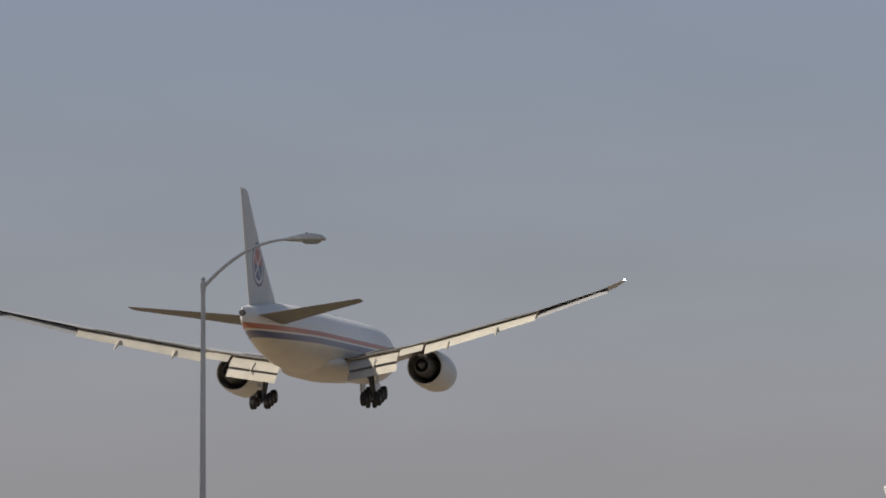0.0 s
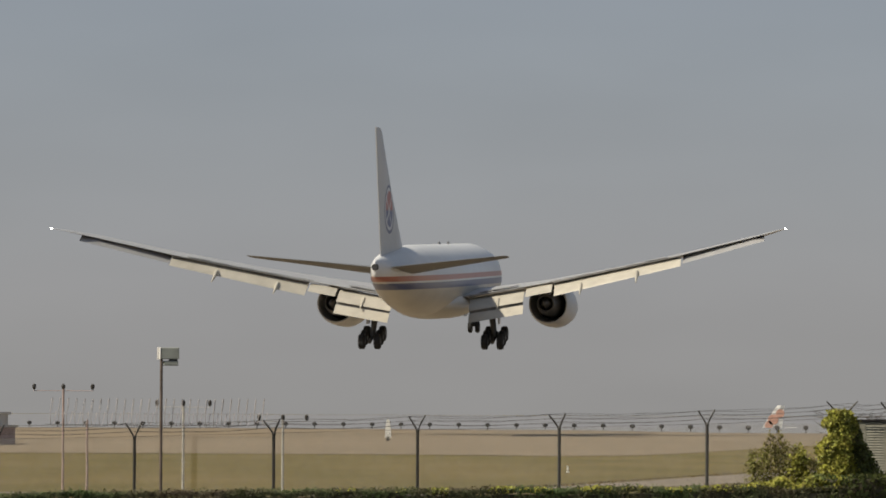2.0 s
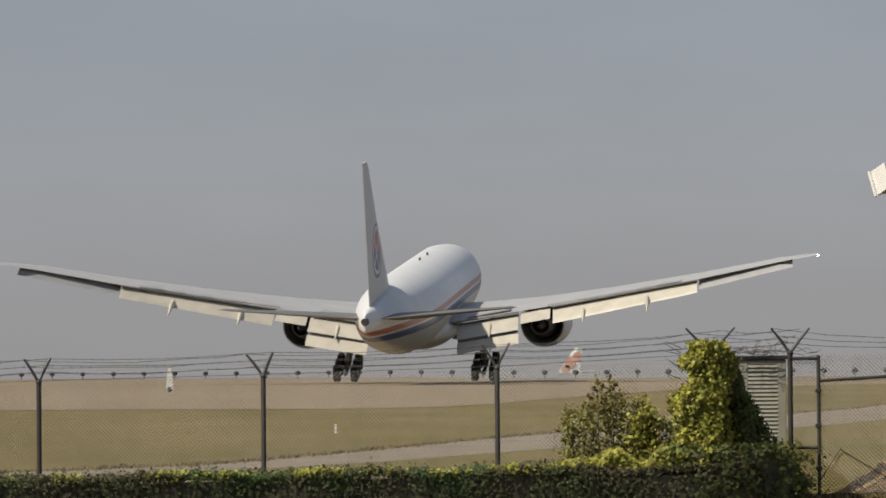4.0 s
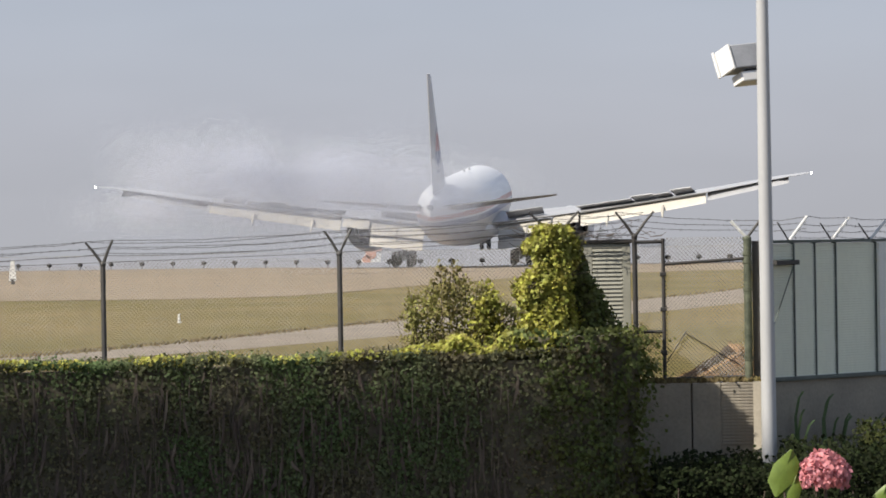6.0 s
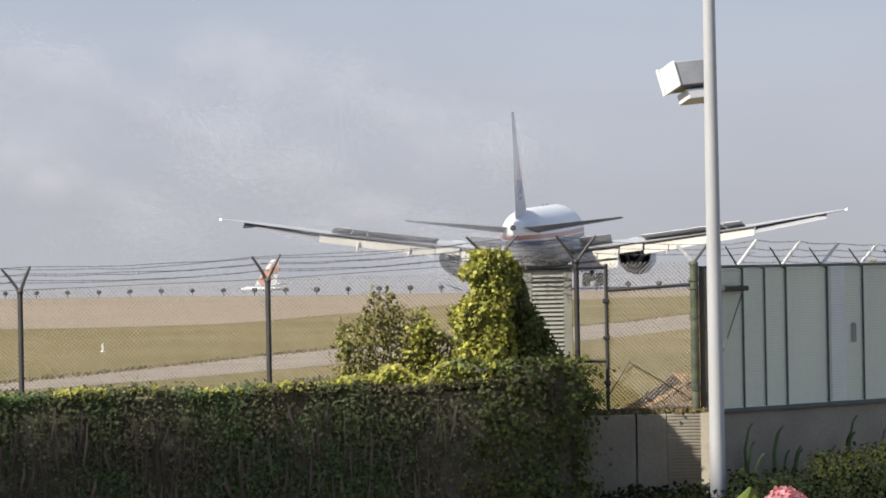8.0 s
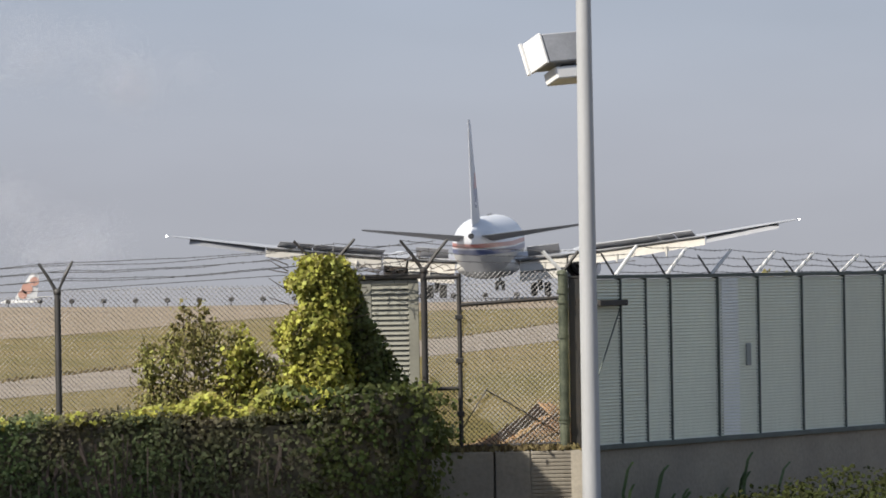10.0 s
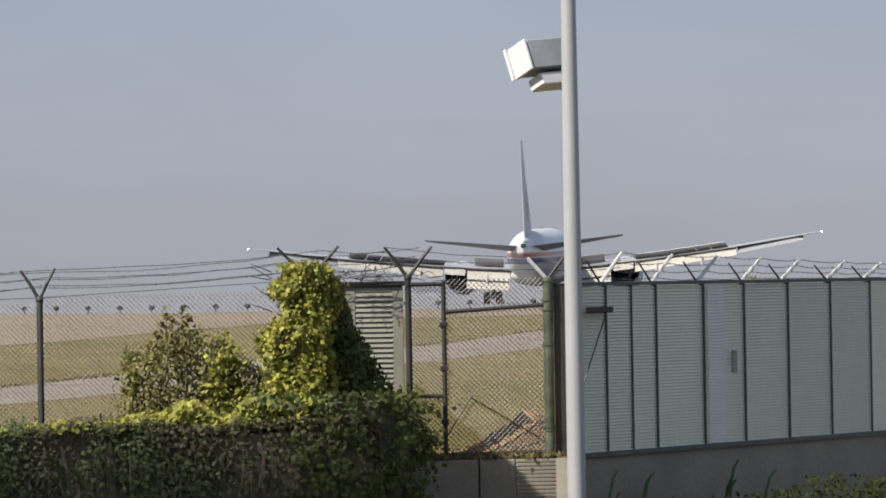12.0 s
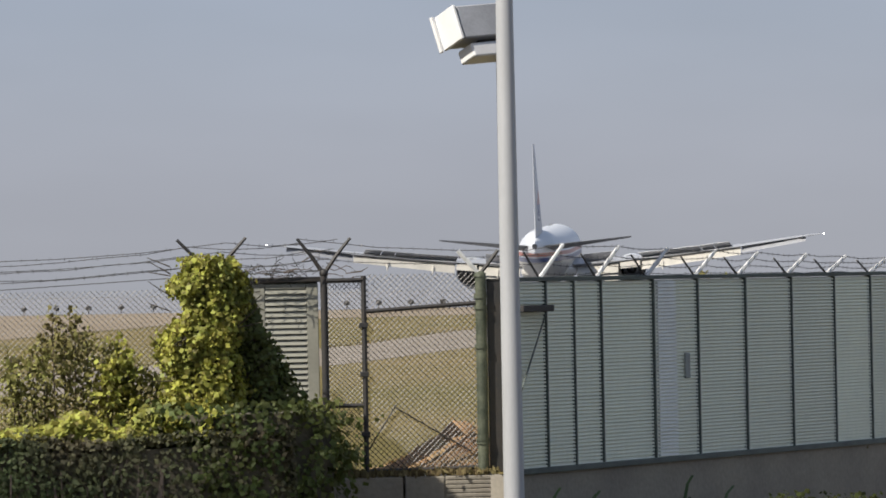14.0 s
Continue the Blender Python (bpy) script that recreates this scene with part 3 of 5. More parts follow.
# wind-blown dead twigs caught in the wire over the cabinet
twig = bmesh.new()
for i in range(45):
    p = Vector((rng.uniform(2.95, 3.75), 0.3 + rng.gauss(0, 0.05), 1.8 + abs(rng.gauss(0, 0.09))))
    q = p + Vector((rng.gauss(0, 0.09), rng.gauss(0, 0.03), rng.gauss(0.0, 0.07)))
    tube(twig, [p, (p + q) / 2 + Vector((0, 0, rng.gauss(0, 0.02))), q], 0.003, 4)
single("dead_vine", twig, DARKSTEEL, "tangle of dead vine twigs on the cabinet", "vine", kind="stuff")


# ---- siding wall ----
wall = thing("siding_wall", "grey green corrugated metal siding wall with dark posts", "wall", kind="structure")
xs = [5.46, 5.77, 6.07, 6.37, 6.96, 7.48, 8.06, 8.64, 9.2, 9.69, 10.2, 10.7, 11.18]


def siding(w, z0, z1, pitch=0.033, depth=0.013):
    """One sheet of lap siding: a saw-tooth profile, w wide."""
    bm = bmesh.new()
    n = int((z1 - z0) / pitch)
    prof = [(0.03, z0)]
    for i in range(n):
        z = z0 + (z1 - z0) * i / n
        zz = z0 + (z1 - z0) * (i + 1) / n
        prof += [(-depth, z + 0.002), (-depth * 0.7, zz - 0.012), (0.012, zz - 0.011), (0.012, zz - 0.001)]
    prof += [(0.03, z1)]
    a = [bm.verts.new((0, y, z)) for y, z in prof]
    b = [bm.verts.new((w, y, z)) for y, z in prof]
    for i in range(len(prof)):
        j = (i + 1) % len(prof)
        bm.faces.new((a[i], b[i], b[j], a[j]))
    bm.faces.new(a)
    bm.faces.new(list(reversed(b)))
    bmesh.ops.recalc_face_normals(bm, faces=bm.faces[:])
    return bm


for xa, xb in zip(xs, xs[1:]):
    ka, kb = (xa - 5.2) / WDIR.x, (xb - 5.2) / WDIR.x
    p = part("panel", siding(kb - ka - 0.012, 0.05, 1.74), PANEL, wall)
    p.matrix_basis = wall_frame @ pose(ka + 0.006, rng.uniform(0.0, 0.012), 0)
for i, x in enumerate(xs):
    k = (x - 5.2) / WDIR.x
    p = part("post", box(bmesh.new(), -0.009, 0.009, -0.025, 0.05, 0.0, 1.755, bevel=0.003), PANELPOST, wall)
    p.matrix_basis = wall_frame @ pose(k, 0, 0)
p = part("top_rail", box(bmesh.new(), 0.38, LEN, -0.03, 0.05, 1.745, 1.785, bevel=0.005), PANELPOST, wall)
p.matrix_basis = wall_frame
p = part("bottom_rail", box(bmesh.new(), 0.38, LEN, -0.05, 0.06, 0.0, 0.05, bevel=0.005), PANELPOST, wall)
p.matrix_basis = wall_frame
k = (7.0 - 5.2) / WDIR.x
p = part("cover_strip", siding(0.34, 0.06, 1.735), STRIP, wall, "paler cover strip of lap siding")
p.matrix_basis = wall_frame @ pose(k, -0.014, 0)
k = (7.34 - 5.2) / WDIR.x
p = part("latch_box", box(bmesh.new(), k - 0.04, k + 0.05, -0.022, 0.0, 0.79, 1.03, bevel=0.006), LATCH, wall, "small grey latch box")
p.matrix_basis = wall_frame
p = part("beam", box(bmesh.new(), 0.38, 0.9, -0.12, -0.03, 1.47, 1.53, bevel=0.006), DARKSTEEL, wall, "dark steel beam end")
p.matrix_basis = wall_frame
p = part("strut", tube(bmesh.new(), [(0.84, -0.07, 1.47), (0.35, -0.05, 0.65)], 0.008, 6), PANELPOST, wall)
p.matrix_basis = wall_frame
tips = []
for i, x in enumerate((5.72, 6.33, 6.89, 7.46, 7.98, 8.6, 9.12, 9.69, 10.2, 10.75)):
    foot, z = on_wall(x, 0.0, 1.77), 1.77
    tip = on_wall(x + 0.26, 0.0, 2.08 - 0.022 * i)
    tips.append((foot, tip))
    bm = tube(bmesh.new(), [foot, foot.lerp(tip, 0.5), tip], [0.021, 0.02, 0.017], 6)
    part("arm", bm, WHITEARM, wall, "white painted angled arm", smooth=40)
    if i < 8:
        bm = tube(bmesh.new(), [foot, foot + Vector((-0.16, -0.2, 0.24 - 0.015 * i))], [0.012, 0.009], 5)
        part("thin_arm", bm, GALV, wall, smooth=40)
for f in (0.15, 0.42, 0.7, 1.0):
    single("barbed_wire", strand([a.lerp(b, f) for a, b in tips], 0.018, rng), WIRE, "taut barbed wire strand over the siding wall", "barbed wire", "strands over the siding wall")


# ---- lamps ----
def street_lamp(x, y, top, arm_dx, arm_dz, r, label, paint=None):
    """A tapered pole, a curved arm and a cobra head."""
    ob = thing("street_lamp", label, "street lamp", "street lamps", at=pose(x, y, LOW))
    h, paint = top - LOW, paint or POLE
    part("base_flange", tube(bmesh.new(), [(0, 0, 0), (0, 0, 0.06), (0, 0, 0.25)], [r * 2.2, r * 2.1, r * 1.25], 16), paint, ob, smooth=40)
    part("pole", tube(bmesh.new(), [(0, 0, 0.2), (0, 0, h * 0.5), (0, 0, h + 0.2)], [r * 1.12, r * 0.95, r * 0.66], 20), paint, ob, smooth=50)
    part("finial", tube(bmesh.new(), [(0, 0, h + 0.2), (0, 0, h + 0.26), (0, 0, h + 0.33)], [r * 0.5, r * 0.75, r * 0.2], 8), paint, ob, smooth=50)
    pts = [Vector((arm_dx * f, 0, h + arm_dz * (1 - (1 - f) ** 2.1))) for f in (i / 12 for i in range(13))]
    part("arm", tube(bmesh.new(), pts, [0.055 - 0.018 * i / 12 for i in range(13)], 10), paint, ob, smooth=60)
    part("collar", tube(bmesh.new(), [(0.0, 0, h - 0.12), (0, 0, h + 0.12)], r * 0.86, 16), paint, ob, smooth=50)
    tip = pts[-1]
    bm = bmesh.new()
    rows = []
    for f, w, up, dn in ((-0.18, 0.05, 0.05, 0.05), (0.0, 0.09, 0.09, 0.07), (0.3, 0.16, 0.16, 0.08), (0.62, 0.2, 0.18, 0.08), (0.9, 0.17, 0.13, 0.07), (1.04, 0.07, 0.04, 0.04)):
        ring = []
        for a in (2 * math.pi * k / 16 for k in range(16)):
            ring.append(Vector((f, w * math.cos(a), (up if math.sin(a) > 0 else dn) * math.sin(a))))
        rows.append([tip + v for v in ring])
    part("lamp_head", rings(bm, rows), LAMPGREY, ob, "pale cast lamp head", smooth=50)
    rows = []
    for s, z in ((1.0, -0.055), (0.92, -0.11), (0.6, -0.15)):
        rows.append([tip + Vector((0.6 + 0.3 * s * math.cos(a), 0.15 * s * math.sin(a), z)) for a in (2 * math.pi * k / 16 for k in range(16))])
    part("lens", rings(bmesh.new(), rows), LENSGLASS, ob, "frosted drop lens", smooth=50)
    part("photocell", tube(bmesh.new(), [tip + Vector((0.45, 0, 0.12)), tip + Vector((0.45, 0, 0.2))], 0.035, 8), DARKSTEEL, ob, smooth=40)
    return ob


street_lamp(-16.06, -10.93, 10.12, 2.72, 1.46, 0.1, "grey tapered street lamp with curved arm and pale head")
street_lamp(5.365, -0.98, 8.0, 2.4, 1.1, 0.088, "pale grey street lamp pole standing in front of the siding wall", PALEPOLE)


def floodlight_post(x, y, z0, h, turn, s, label, off, paint, plate_at):
    """A slim post that carries a floodlight box and a small ballast box, both turned alike; plate_at is the middle of its front plate."""
    ob = thing("floodlight_post", label, "floodlight", "floodlight posts", at=pose(x, y, z0))
    part("post", tube(bmesh.new(), [(off, 0, 0), (off, 0, h)], [0.055 * s, 0.045 * s], 10), RUSTSTEEL, ob, smooth=40)
    m = Matrix.Translation(plate_at) @ turn
    part("housing", box(bmesh.new(), 0.04 * s, 0.6 * s, -0.17 * s, 0.17 * s, -0.18 * s, 0.18 * s, m, bevel=0.012), paint, ob, "enamelled box housing")
    part("front_plate", box(bmesh.new(), -0.01 * s, 0.03 * s, -0.18 * s, 0.18 * s, -0.19 * s, 0.19 * s, m, bevel=0.008), BOXWHITE, ob, "white front plate")
    part("flange", box(bmesh.new(), -0.05 * s, -0.015 * s, 0.17 * s, 0.21 * s, -0.2 * s, 0.2 * s, m, bevel=0.004), BOXWHITE, ob, "white side flange")
    part("gasket", box(bmesh.new(), 0.03 * s, 0.042 * s, -0.165 * s, 0.165 * s, -0.175 * s, 0.175 * s, m), DARKSTEEL, ob)
    part("ballast_box", box(bmesh.new(), 0.12 * s, 0.58 * s, -0.14 * s, 0.13 * s, -0.38 * s, -0.23 * s, m, bevel=0.012), BOXWHITE if paint is HOUSING else paint, ob, "small ballast box")
    part("bracket", box(bmesh.new(), 0.3 * s, 0.55 * s, -0.05 * s, 0.05 * s, -0.24 * s, -0.17 * s, m), DARKSTEEL, ob)
    return ob


TURNED = Matrix(((0.845, -0.468, -0.24, 0), (0.52, 0.816, 0.23, 0), (0.089, -0.319, 0.94, 0), (0, 0, 0, 1)))
floodlight_post(5.22, 0.45, 0.0, 3.98, TURNED, 0.88, "white and grey box floodlight on a slim rust streaked post", 0.24, HOUSING, (-0.255, -0.25, 4.085))
floodlight_post(-11.02, -0.05, LOW, 3.2 - LOW, pose(0, 0, 0, 0, 0, 14), 0.66, "small grey box floodlight on a thin dark post", -0.2, LATCH, (-0.24, 0, 3.13 - LOW))


# ---- hedge and shrubs ----
def hedge_row(x0, x1, y0, y1, z0, top, rng, density, leaf=0.05):
    """A clipped hedge: a dark core, brown stems and leaves over its front, top and end."""
    ob = thing("hedge", "tall clipped hedge, ivy on top, brown stems showing", "hedge")
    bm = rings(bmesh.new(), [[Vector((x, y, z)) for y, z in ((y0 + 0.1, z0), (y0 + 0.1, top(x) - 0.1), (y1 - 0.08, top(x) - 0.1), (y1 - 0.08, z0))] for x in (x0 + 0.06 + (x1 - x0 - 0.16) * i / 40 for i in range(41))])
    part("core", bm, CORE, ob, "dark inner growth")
    pts, nrm = [], []
    stems_v, stems_f = [], []
    n = int((x1 - x0) * (top(x1) - z0) * density)
    bump = lambda x, z: 0.09 * noise.noise((x * 1.1, z * 0.7, 3.0)) + 0.05 * noise.noise((x * 4, z * 3, 9.0))
    for _ in range(n):
        x = rng.uniform(x0, x1)
        z = z0 + (top(x) - z0) * rng.random()
        patch = noise.noise((x * 0.9, z * 0.25, 1.7))
        if patch < -0.2 and rng.random() < 0.6:
            continue
        pts.append((x, y0 + bump(x, z) + rng.uniform(0, 0.09), z))
        nrm.append((0, -1, 0.3))
    for _ in range(int((x1 - x0) * (y1 - y0) * density * 1.3)):
        x, y = rng.uniform(x0, x1), rng.uniform(y0, y1)
        pts.append((x, y, top(x) + 0.06 * noise.noise((x * 2.2, y * 2.2, 0)) + rng.uniform(-0.06, 0.03) + (0.07 * rng.random() if rng.random() < 0.12 else 0)))
        nrm.append((0, -0.3, 1))
    for _ in range(int((y1 - y0) * (top(x1) - z0) * density * 1.2)):
        y, z = rng.uniform(y0, y1), rng.uniform(z0, top(x1))
        pts.append((x1 + bump(y, z) - rng.uniform(0, 0.08), y, z))
        nrm.append((1, -0.2, 0.3))
    v, f = leaf_cloud(pts, nrm, leaf, rng)
    raw("leaves", v, f, HEDGE, ob, "small dull green leaves", kind="stuff")
    for _ in range(int((x1 - x0) * 60)):
        x = rng.uniform(x0, min(x1, 2.3))
        zt = top(x) - rng.uniform(0.12, 1.7)
        zb = zt - rng.uniform(0.15, 0.6)
        y = y0 + bump(x, zt) - 0.005 + rng.uniform(0, 0.06)
        w = rng.uniform(0.003, 0.009)
        k = len(stems_v)
        lean = rng.gauss(0, 0.05)
        stems_v += [(x - w, y, zt), (x + w, y, zt), (x + w * 0.6 + lean, y + 0.01, max(zb, z0)), (x - w * 0.6 + lean, y - 0.012, max(zb, z0)), (x, y - w, (zt + zb) / 2)]
        stems_f += [(k, k + 1, k + 4), (k + 1, k + 2, k + 4), (k + 2, k + 3, k + 4), (k + 3, k, k + 4)]
    raw("dry_growth", stems_v, stems_f, STEM, ob, "dry hanging brown stems", kind="stuff")
    return ob


HT = lambda x: 0.36 + 0.014 * (x + 5) + 0.04 * noise.noise((x * 0.9, 0, 0))
hedge_row(-14, 3.4, -1.8, -0.7, LOW, HT, random.Random(11), 1600)
hedge_row(-34, -14, -1.8, -0.7, LOW, HT, random.Random(12), 90, 0.12)


def ivy_tower(rng):
    """A post swallowed by ivy: a tall column and a lower slope that falls away beside it."""
    ob = thing("ivy_column", "tall yellow green ivy mound climbing above the hedge", "ivy")

    def mass(cy, ry, left, right, z0, z1, n, material, leaf_name, label, leaf=0.053):
        rows = []
        for i in range(8):
            z = z0 + (z1 - 0.1 - z0) * i / 7
            a, b = left(z) + 0.1, right(z) - 0.1
            rows.append([Vector(((a + b) / 2 + (b - a) / 2 * math.cos(t), cy + (ry - 0.12) * math.sin(t), z)) for t in (2 * math.pi * k / 12 for k in range(12))])
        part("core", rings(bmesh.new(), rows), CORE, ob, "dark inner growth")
        pts, nrm = [], []
        for _ in range(n):
            z = rng.uniform(z0, z1)
            a, b = left(z), right(z)
            t = rng.uniform(0, 2 * math.pi)
            bump = 1 + 0.24 * noise.noise((math.cos(t) * 2.2, math.sin(t) * 2.2, z * 3.2)) + 0.2 * noise.noise((math.cos(t) * 6, math.sin(t) * 6, z * 8))
            if noise.noise((math.cos(t) * 4.5, math.sin(t) * 4.5, z * 6.5)) < -0.12 and rng.random() < 0.6:
                continue
            rr = rng.uniform(0.8, 1.05) * bump + (rng.random() * 0.3 if rng.random() < 0.09 else 0)
            pts.append(((a + b) / 2 + (b - a) / 2 * rr * math.cos(t), cy + ry * rr * math.sin(t), z + rng.gauss(0, 0.02)))
            nrm.append((0.7 * math.cos(t), 0.7 * math.sin(t), 0.45))
        v, f = leaf_cloud(pts, nrm, leaf, rng, shape=1.2)
        raw(leaf_name, v, f, material, ob, label, kind="stuff")

    step = lambda z, a, b: min(1.0, max(0.0, (z - a) / (b - a)))
    mass(-1.0, 0.38, lambda z: 2.26 + 0.05 * math.sin(9 * z) + 0.17 * step(z, 1.25, 1.5) - 0.1 * math.exp(-((z - 1.74) / 0.07) ** 2) + 0.1 * step(z, 1.78, 1.9), lambda z: 2.93 + 0.04 * math.sin(8 * z + 1) + 0.05 * step(z, 1.1, 1.4) - 0.06 * step(z, 1.85, 2.0), 0.25, 2.0, 19500, IVY, "leaves", "glossy yellow green ivy leaves", 0.046)
    # slope and hedge end get their shade from the darker leaf colour
    mass(-0.6, 0.34, lambda z: 2.7, lambda z: 3.03 + max(0.0, 1.75 - z) * 0.45, 0.3, 1.8, 7500, IVYSHADE, "slope_leaves", "ivy leaves of the sloping side, coloured as if in shade")
    mass(-1.18, 0.62, lambda z: 2.1, lambda z: 3.84 + 0.07 * math.sin(3 * z) - 0.25 * step(z, 0.55, 0.75), LOW, 0.74, 20000, IVYSHADE, "lower_leaves", "ivy over the hedge end, coloured as if in shade", 0.055)
    pts, nrm = [], []
    for _ in range(4600):
        x = 0.6 + 2.3 * rng.random() ** 0.75
        h = 0.17 * (1 + noise.noise((x * 3, 0, 4))) * min(1, max(0, x - 0.5) * 1.2)
        pts.append((x, rng.uniform(-1.7, -0.7), HT(x) + rng.uniform(-0.05, h)))
        nrm.append((-0.4, -0.6, 0.8))
    v, f = leaf_cloud(pts, nrm, 0.066, rng, shape=1.2)
    raw("trailing_leaves", v, f, IVY, ob, "ivy spilling over the hedge top", kind="stuff")
    # extra leaves in the brighter ivy colour imitate sun on the hedge's edge
    pts, nrm = [], []
    for _ in range(4600):
        x = rng.uniform(-9.5, 0.9)
        clump = noise.noise((x * 1.6, 7.0, 0)) + 0.5 * noise.noise((x * 6, 2.0, 0))
        if clump < 0.5 * rng.random() - 0.2 - 0.05 * min(0.0, x + 2):
            continue
        pts.append((x, rng.uniform(-1.86, -1.2), HT(x) + rng.uniform(-0.05, 0.05 + 0.07 * max(0.0, clump))))
        nrm.append((-0.4, -0.6, 0.8))
    v, f = leaf_cloud(pts, nrm, 0.05, rng, shape=1.2)
    raw("sunlit_fringe_leaves", v, f, IVY, ob, "added yellow green leaves imitating the sunlit hedge top", kind="stuff")
    for i in range(14):
        z = rng.uniform(0.9, 2.0)
        p = Vector((rng.choice((2.25, 3.02)), -1.0 + rng.uniform(-0.3, 0.1), z))
        d = Vector((0.12 if p.x > 2.8 else -0.1, -0.05, rng.uniform(-0.05, 0.14)))
        part("runner", tube(bmesh.new(), [p - d, p, p + d], [0.006, 0.005, 0.003], 4), BARK, ob)
    return ob


ivy_tower(random.Random(21))

# dry bindweed tangled in the wires beside the ivy
vine = thing("dry_vine", "dry bindweed tangled in the wires beside the ivy", "vine")
vr = random.Random(24)
for i in range(7):
    x = vr.uniform(3.1, 4.1)
    p = Vector((x, 0.3 + vr.uniform(-0.06, 0.06), 1.88 + vr.uniform(-0.05, 0.09)))
    pts = [p]
    for k in range(7):
        p = p + Vector((vr.gauss(0.05, 0.05), vr.gauss(0, 0.015), vr.gauss(0, 0.03)))
        pts.append(p)
    part("tendril", tube(bmesh.new(), pts, [0.004] * 7 + [0.002], 4), STEM, vine)



def shrub(x, y, z0, h, w, n, material, rng, label, leaf=0.06, spires=6):
    """A loose shrub: forking stems that carry leaves in ragged spires."""
    ob = thing("shrub", label, "shrub", "shrubs behind the hedge")
    pts, nrm = [], []
    for i in range(spires):
        fx = (i + 0.5) / spires * 2 - 1
        tip = Vector((x + fx * w * rng.uniform(0.8, 1.0), y + rng.uniform(-0.25, 0.25), z0 + h * (1 - 0.3 * abs(fx) ** 2) * rng.uniform(0.84, 1.0)))
        foot = Vector((x + fx * w * 0.35, y, z0))
        mid = foot.lerp(tip, 0.5) + Vector((fx * 0.1, 0, 0.05))
        part("stem", tube(bmesh.new(), [foot, mid, tip], [0.016, 0.01, 0.004], 5), BARK, ob)
        for j in range(n // spires):
            f = rng.random() ** 0.75
            c = foot.lerp(mid, f * 2) if f < 0.5 else mid.lerp(tip, f * 2 - 1)
            sp = (0.17 * (1 - f) + 0.035) * 1.25
            pts.append(c + Vector((rng.gauss(0, sp), rng.gauss(0, sp), rng.gauss(0, 0.05))))
            nrm.append((rng.gauss(0, 1), -0.5, 0.6))
    v, f = leaf_cloud(pts, nrm, leaf, rng)
    raw("leaves", v, f, material, ob, kind="stuff")
    return ob


shrub(1.4, -0.25, -0.3, 1.87, 0.66, 6600, OLIVE, random.Random(31), "loose olive green shrub with reddish shoots", 0.046, 11)
shrub(1.88, -0.3, -0.3, 1.83, 0.13, 1700, IVY, random.Random(32), "slender yellow green conifer-like shrub", 0.055, 3)
shrub(2.15, -0.22, -0.3, 1.5, 0.3, 1300, OLIVE, random.Random(33), "low olive shrub beside the ivy", 0.055, 4)


def ground_cover(x0, x1, y0, y1, z0, hfun, n, material, rng, label, leaf=0.06):
    ob = thing("low_bush", label, "bush", "bushes below the wall")
    pts, nrm = [], []
    for _ in range(n):
        x, y = rng.uniform(x0, x1), rng.uniform(y0, y1)
        h = hfun(x, y)
        z = z0 + h * rng.uniform(0.06, 1.0) ** 0.5
        pts.append((x, y, z))
        nrm.append((0, -0.6, 0.8))
    v, f = leaf_cloud(pts, nrm, leaf, rng)
    raw("leaves", v, f, material, ob, kind="stuff")
    for i in range(22):
        x, y = rng.uniform(x0, x1), rng.uniform(y0, y1)
        part("stem", tube(bmesh.new(), [(x, y, LOW), (x + rng.gauss(0, 0.1), y, z0 + hfun(x, y) * 0.8)], [0.018, 0.006], 5), BARK, ob)
    return ob


NZ = lambda x, y, s: noise.noise((x * s, y * s, 5.0))
# the bushes' shade is in their leaf colours, nothing casts it
ground_cover(5.5, 9.5, -3.2, -0.9, LOW, lambda x, y: 1.72 - 0.06 * min(max(x - 6.0, 0), 2.2) + 0.3 * NZ(x, y, 1.3), 17000, SHADELEAF, random.Random(41), "dense green bushes below the concrete wall, colour darkened for shade")
ground_cover(6.5, 10.5, -1.6, 0.2, LOW, lambda x, y: 1.86 + 0.12 * min(max(x - 6.5, 0), 2.0) + 0.28 * NZ(x, y, 1.7), 14000, LOWLEAF, random.Random(42), "olive green bush in front of the concrete wall, colour darkened for shade", 0.052)
ground_cover(3.9, 5.6, -2.4, -0.3, LOW, lambda x, y: 1.5 + 0.25 * NZ(x, y, 1.6), 8000, SHADELEAF, random.Random(43), "low plants by the hedge, leaf colour darkened for shade")
ground_cover(9.6, 11.5, 1.0, 3.4, LOW, lambda x, y: 2.1 + 0.5 * NZ(x, y, 1.2), 1800, SHADELEAF, random.Random(44), "green bush growing against the siding wall, colour darkened for shade")


def strap_plant(x, out, h, rng, label="tall strap leaves leaning on the concrete"):
    ob = thing("strap_leaf_plant", label, "plant", "strap leaf plants")
    for i in range(3):
        p = on_wall(x + rng.uniform(-0.1, 0.1), out + rng.uniform(-0.06, 0.06), LOW)
        lean, fall = rng.uniform(-0.42, -0.12), rng.uniform(0.06, 0.26)
        z1 = h - rng.uniform(0.0, 0.5)
        rows = []
        for f in (0, 0.3, 0.55, 0.72, 0.84, 0.93, 1.0):
            g = max(0.0, f - 0.72) / 0.28
            c = p + WDIR * (lean * f + fall * g ** 1.5) + WNORM * (0.1 * g) + Vector((0, 0, (z1 - LOW) * (f - 0.16 * g ** 2)))
            w = 0.034 * math.sin(math.pi * (0.35 + 0.6 * f)) + 0.01
            rows.append([c - WDIR * w, c + WNORM * 0.02, c + WDIR * w, c - WNORM * 0.004])
        part("leaf", rings(bmesh.new(), rows), STRAPLEAF, ob, smooth=60)
    return ob


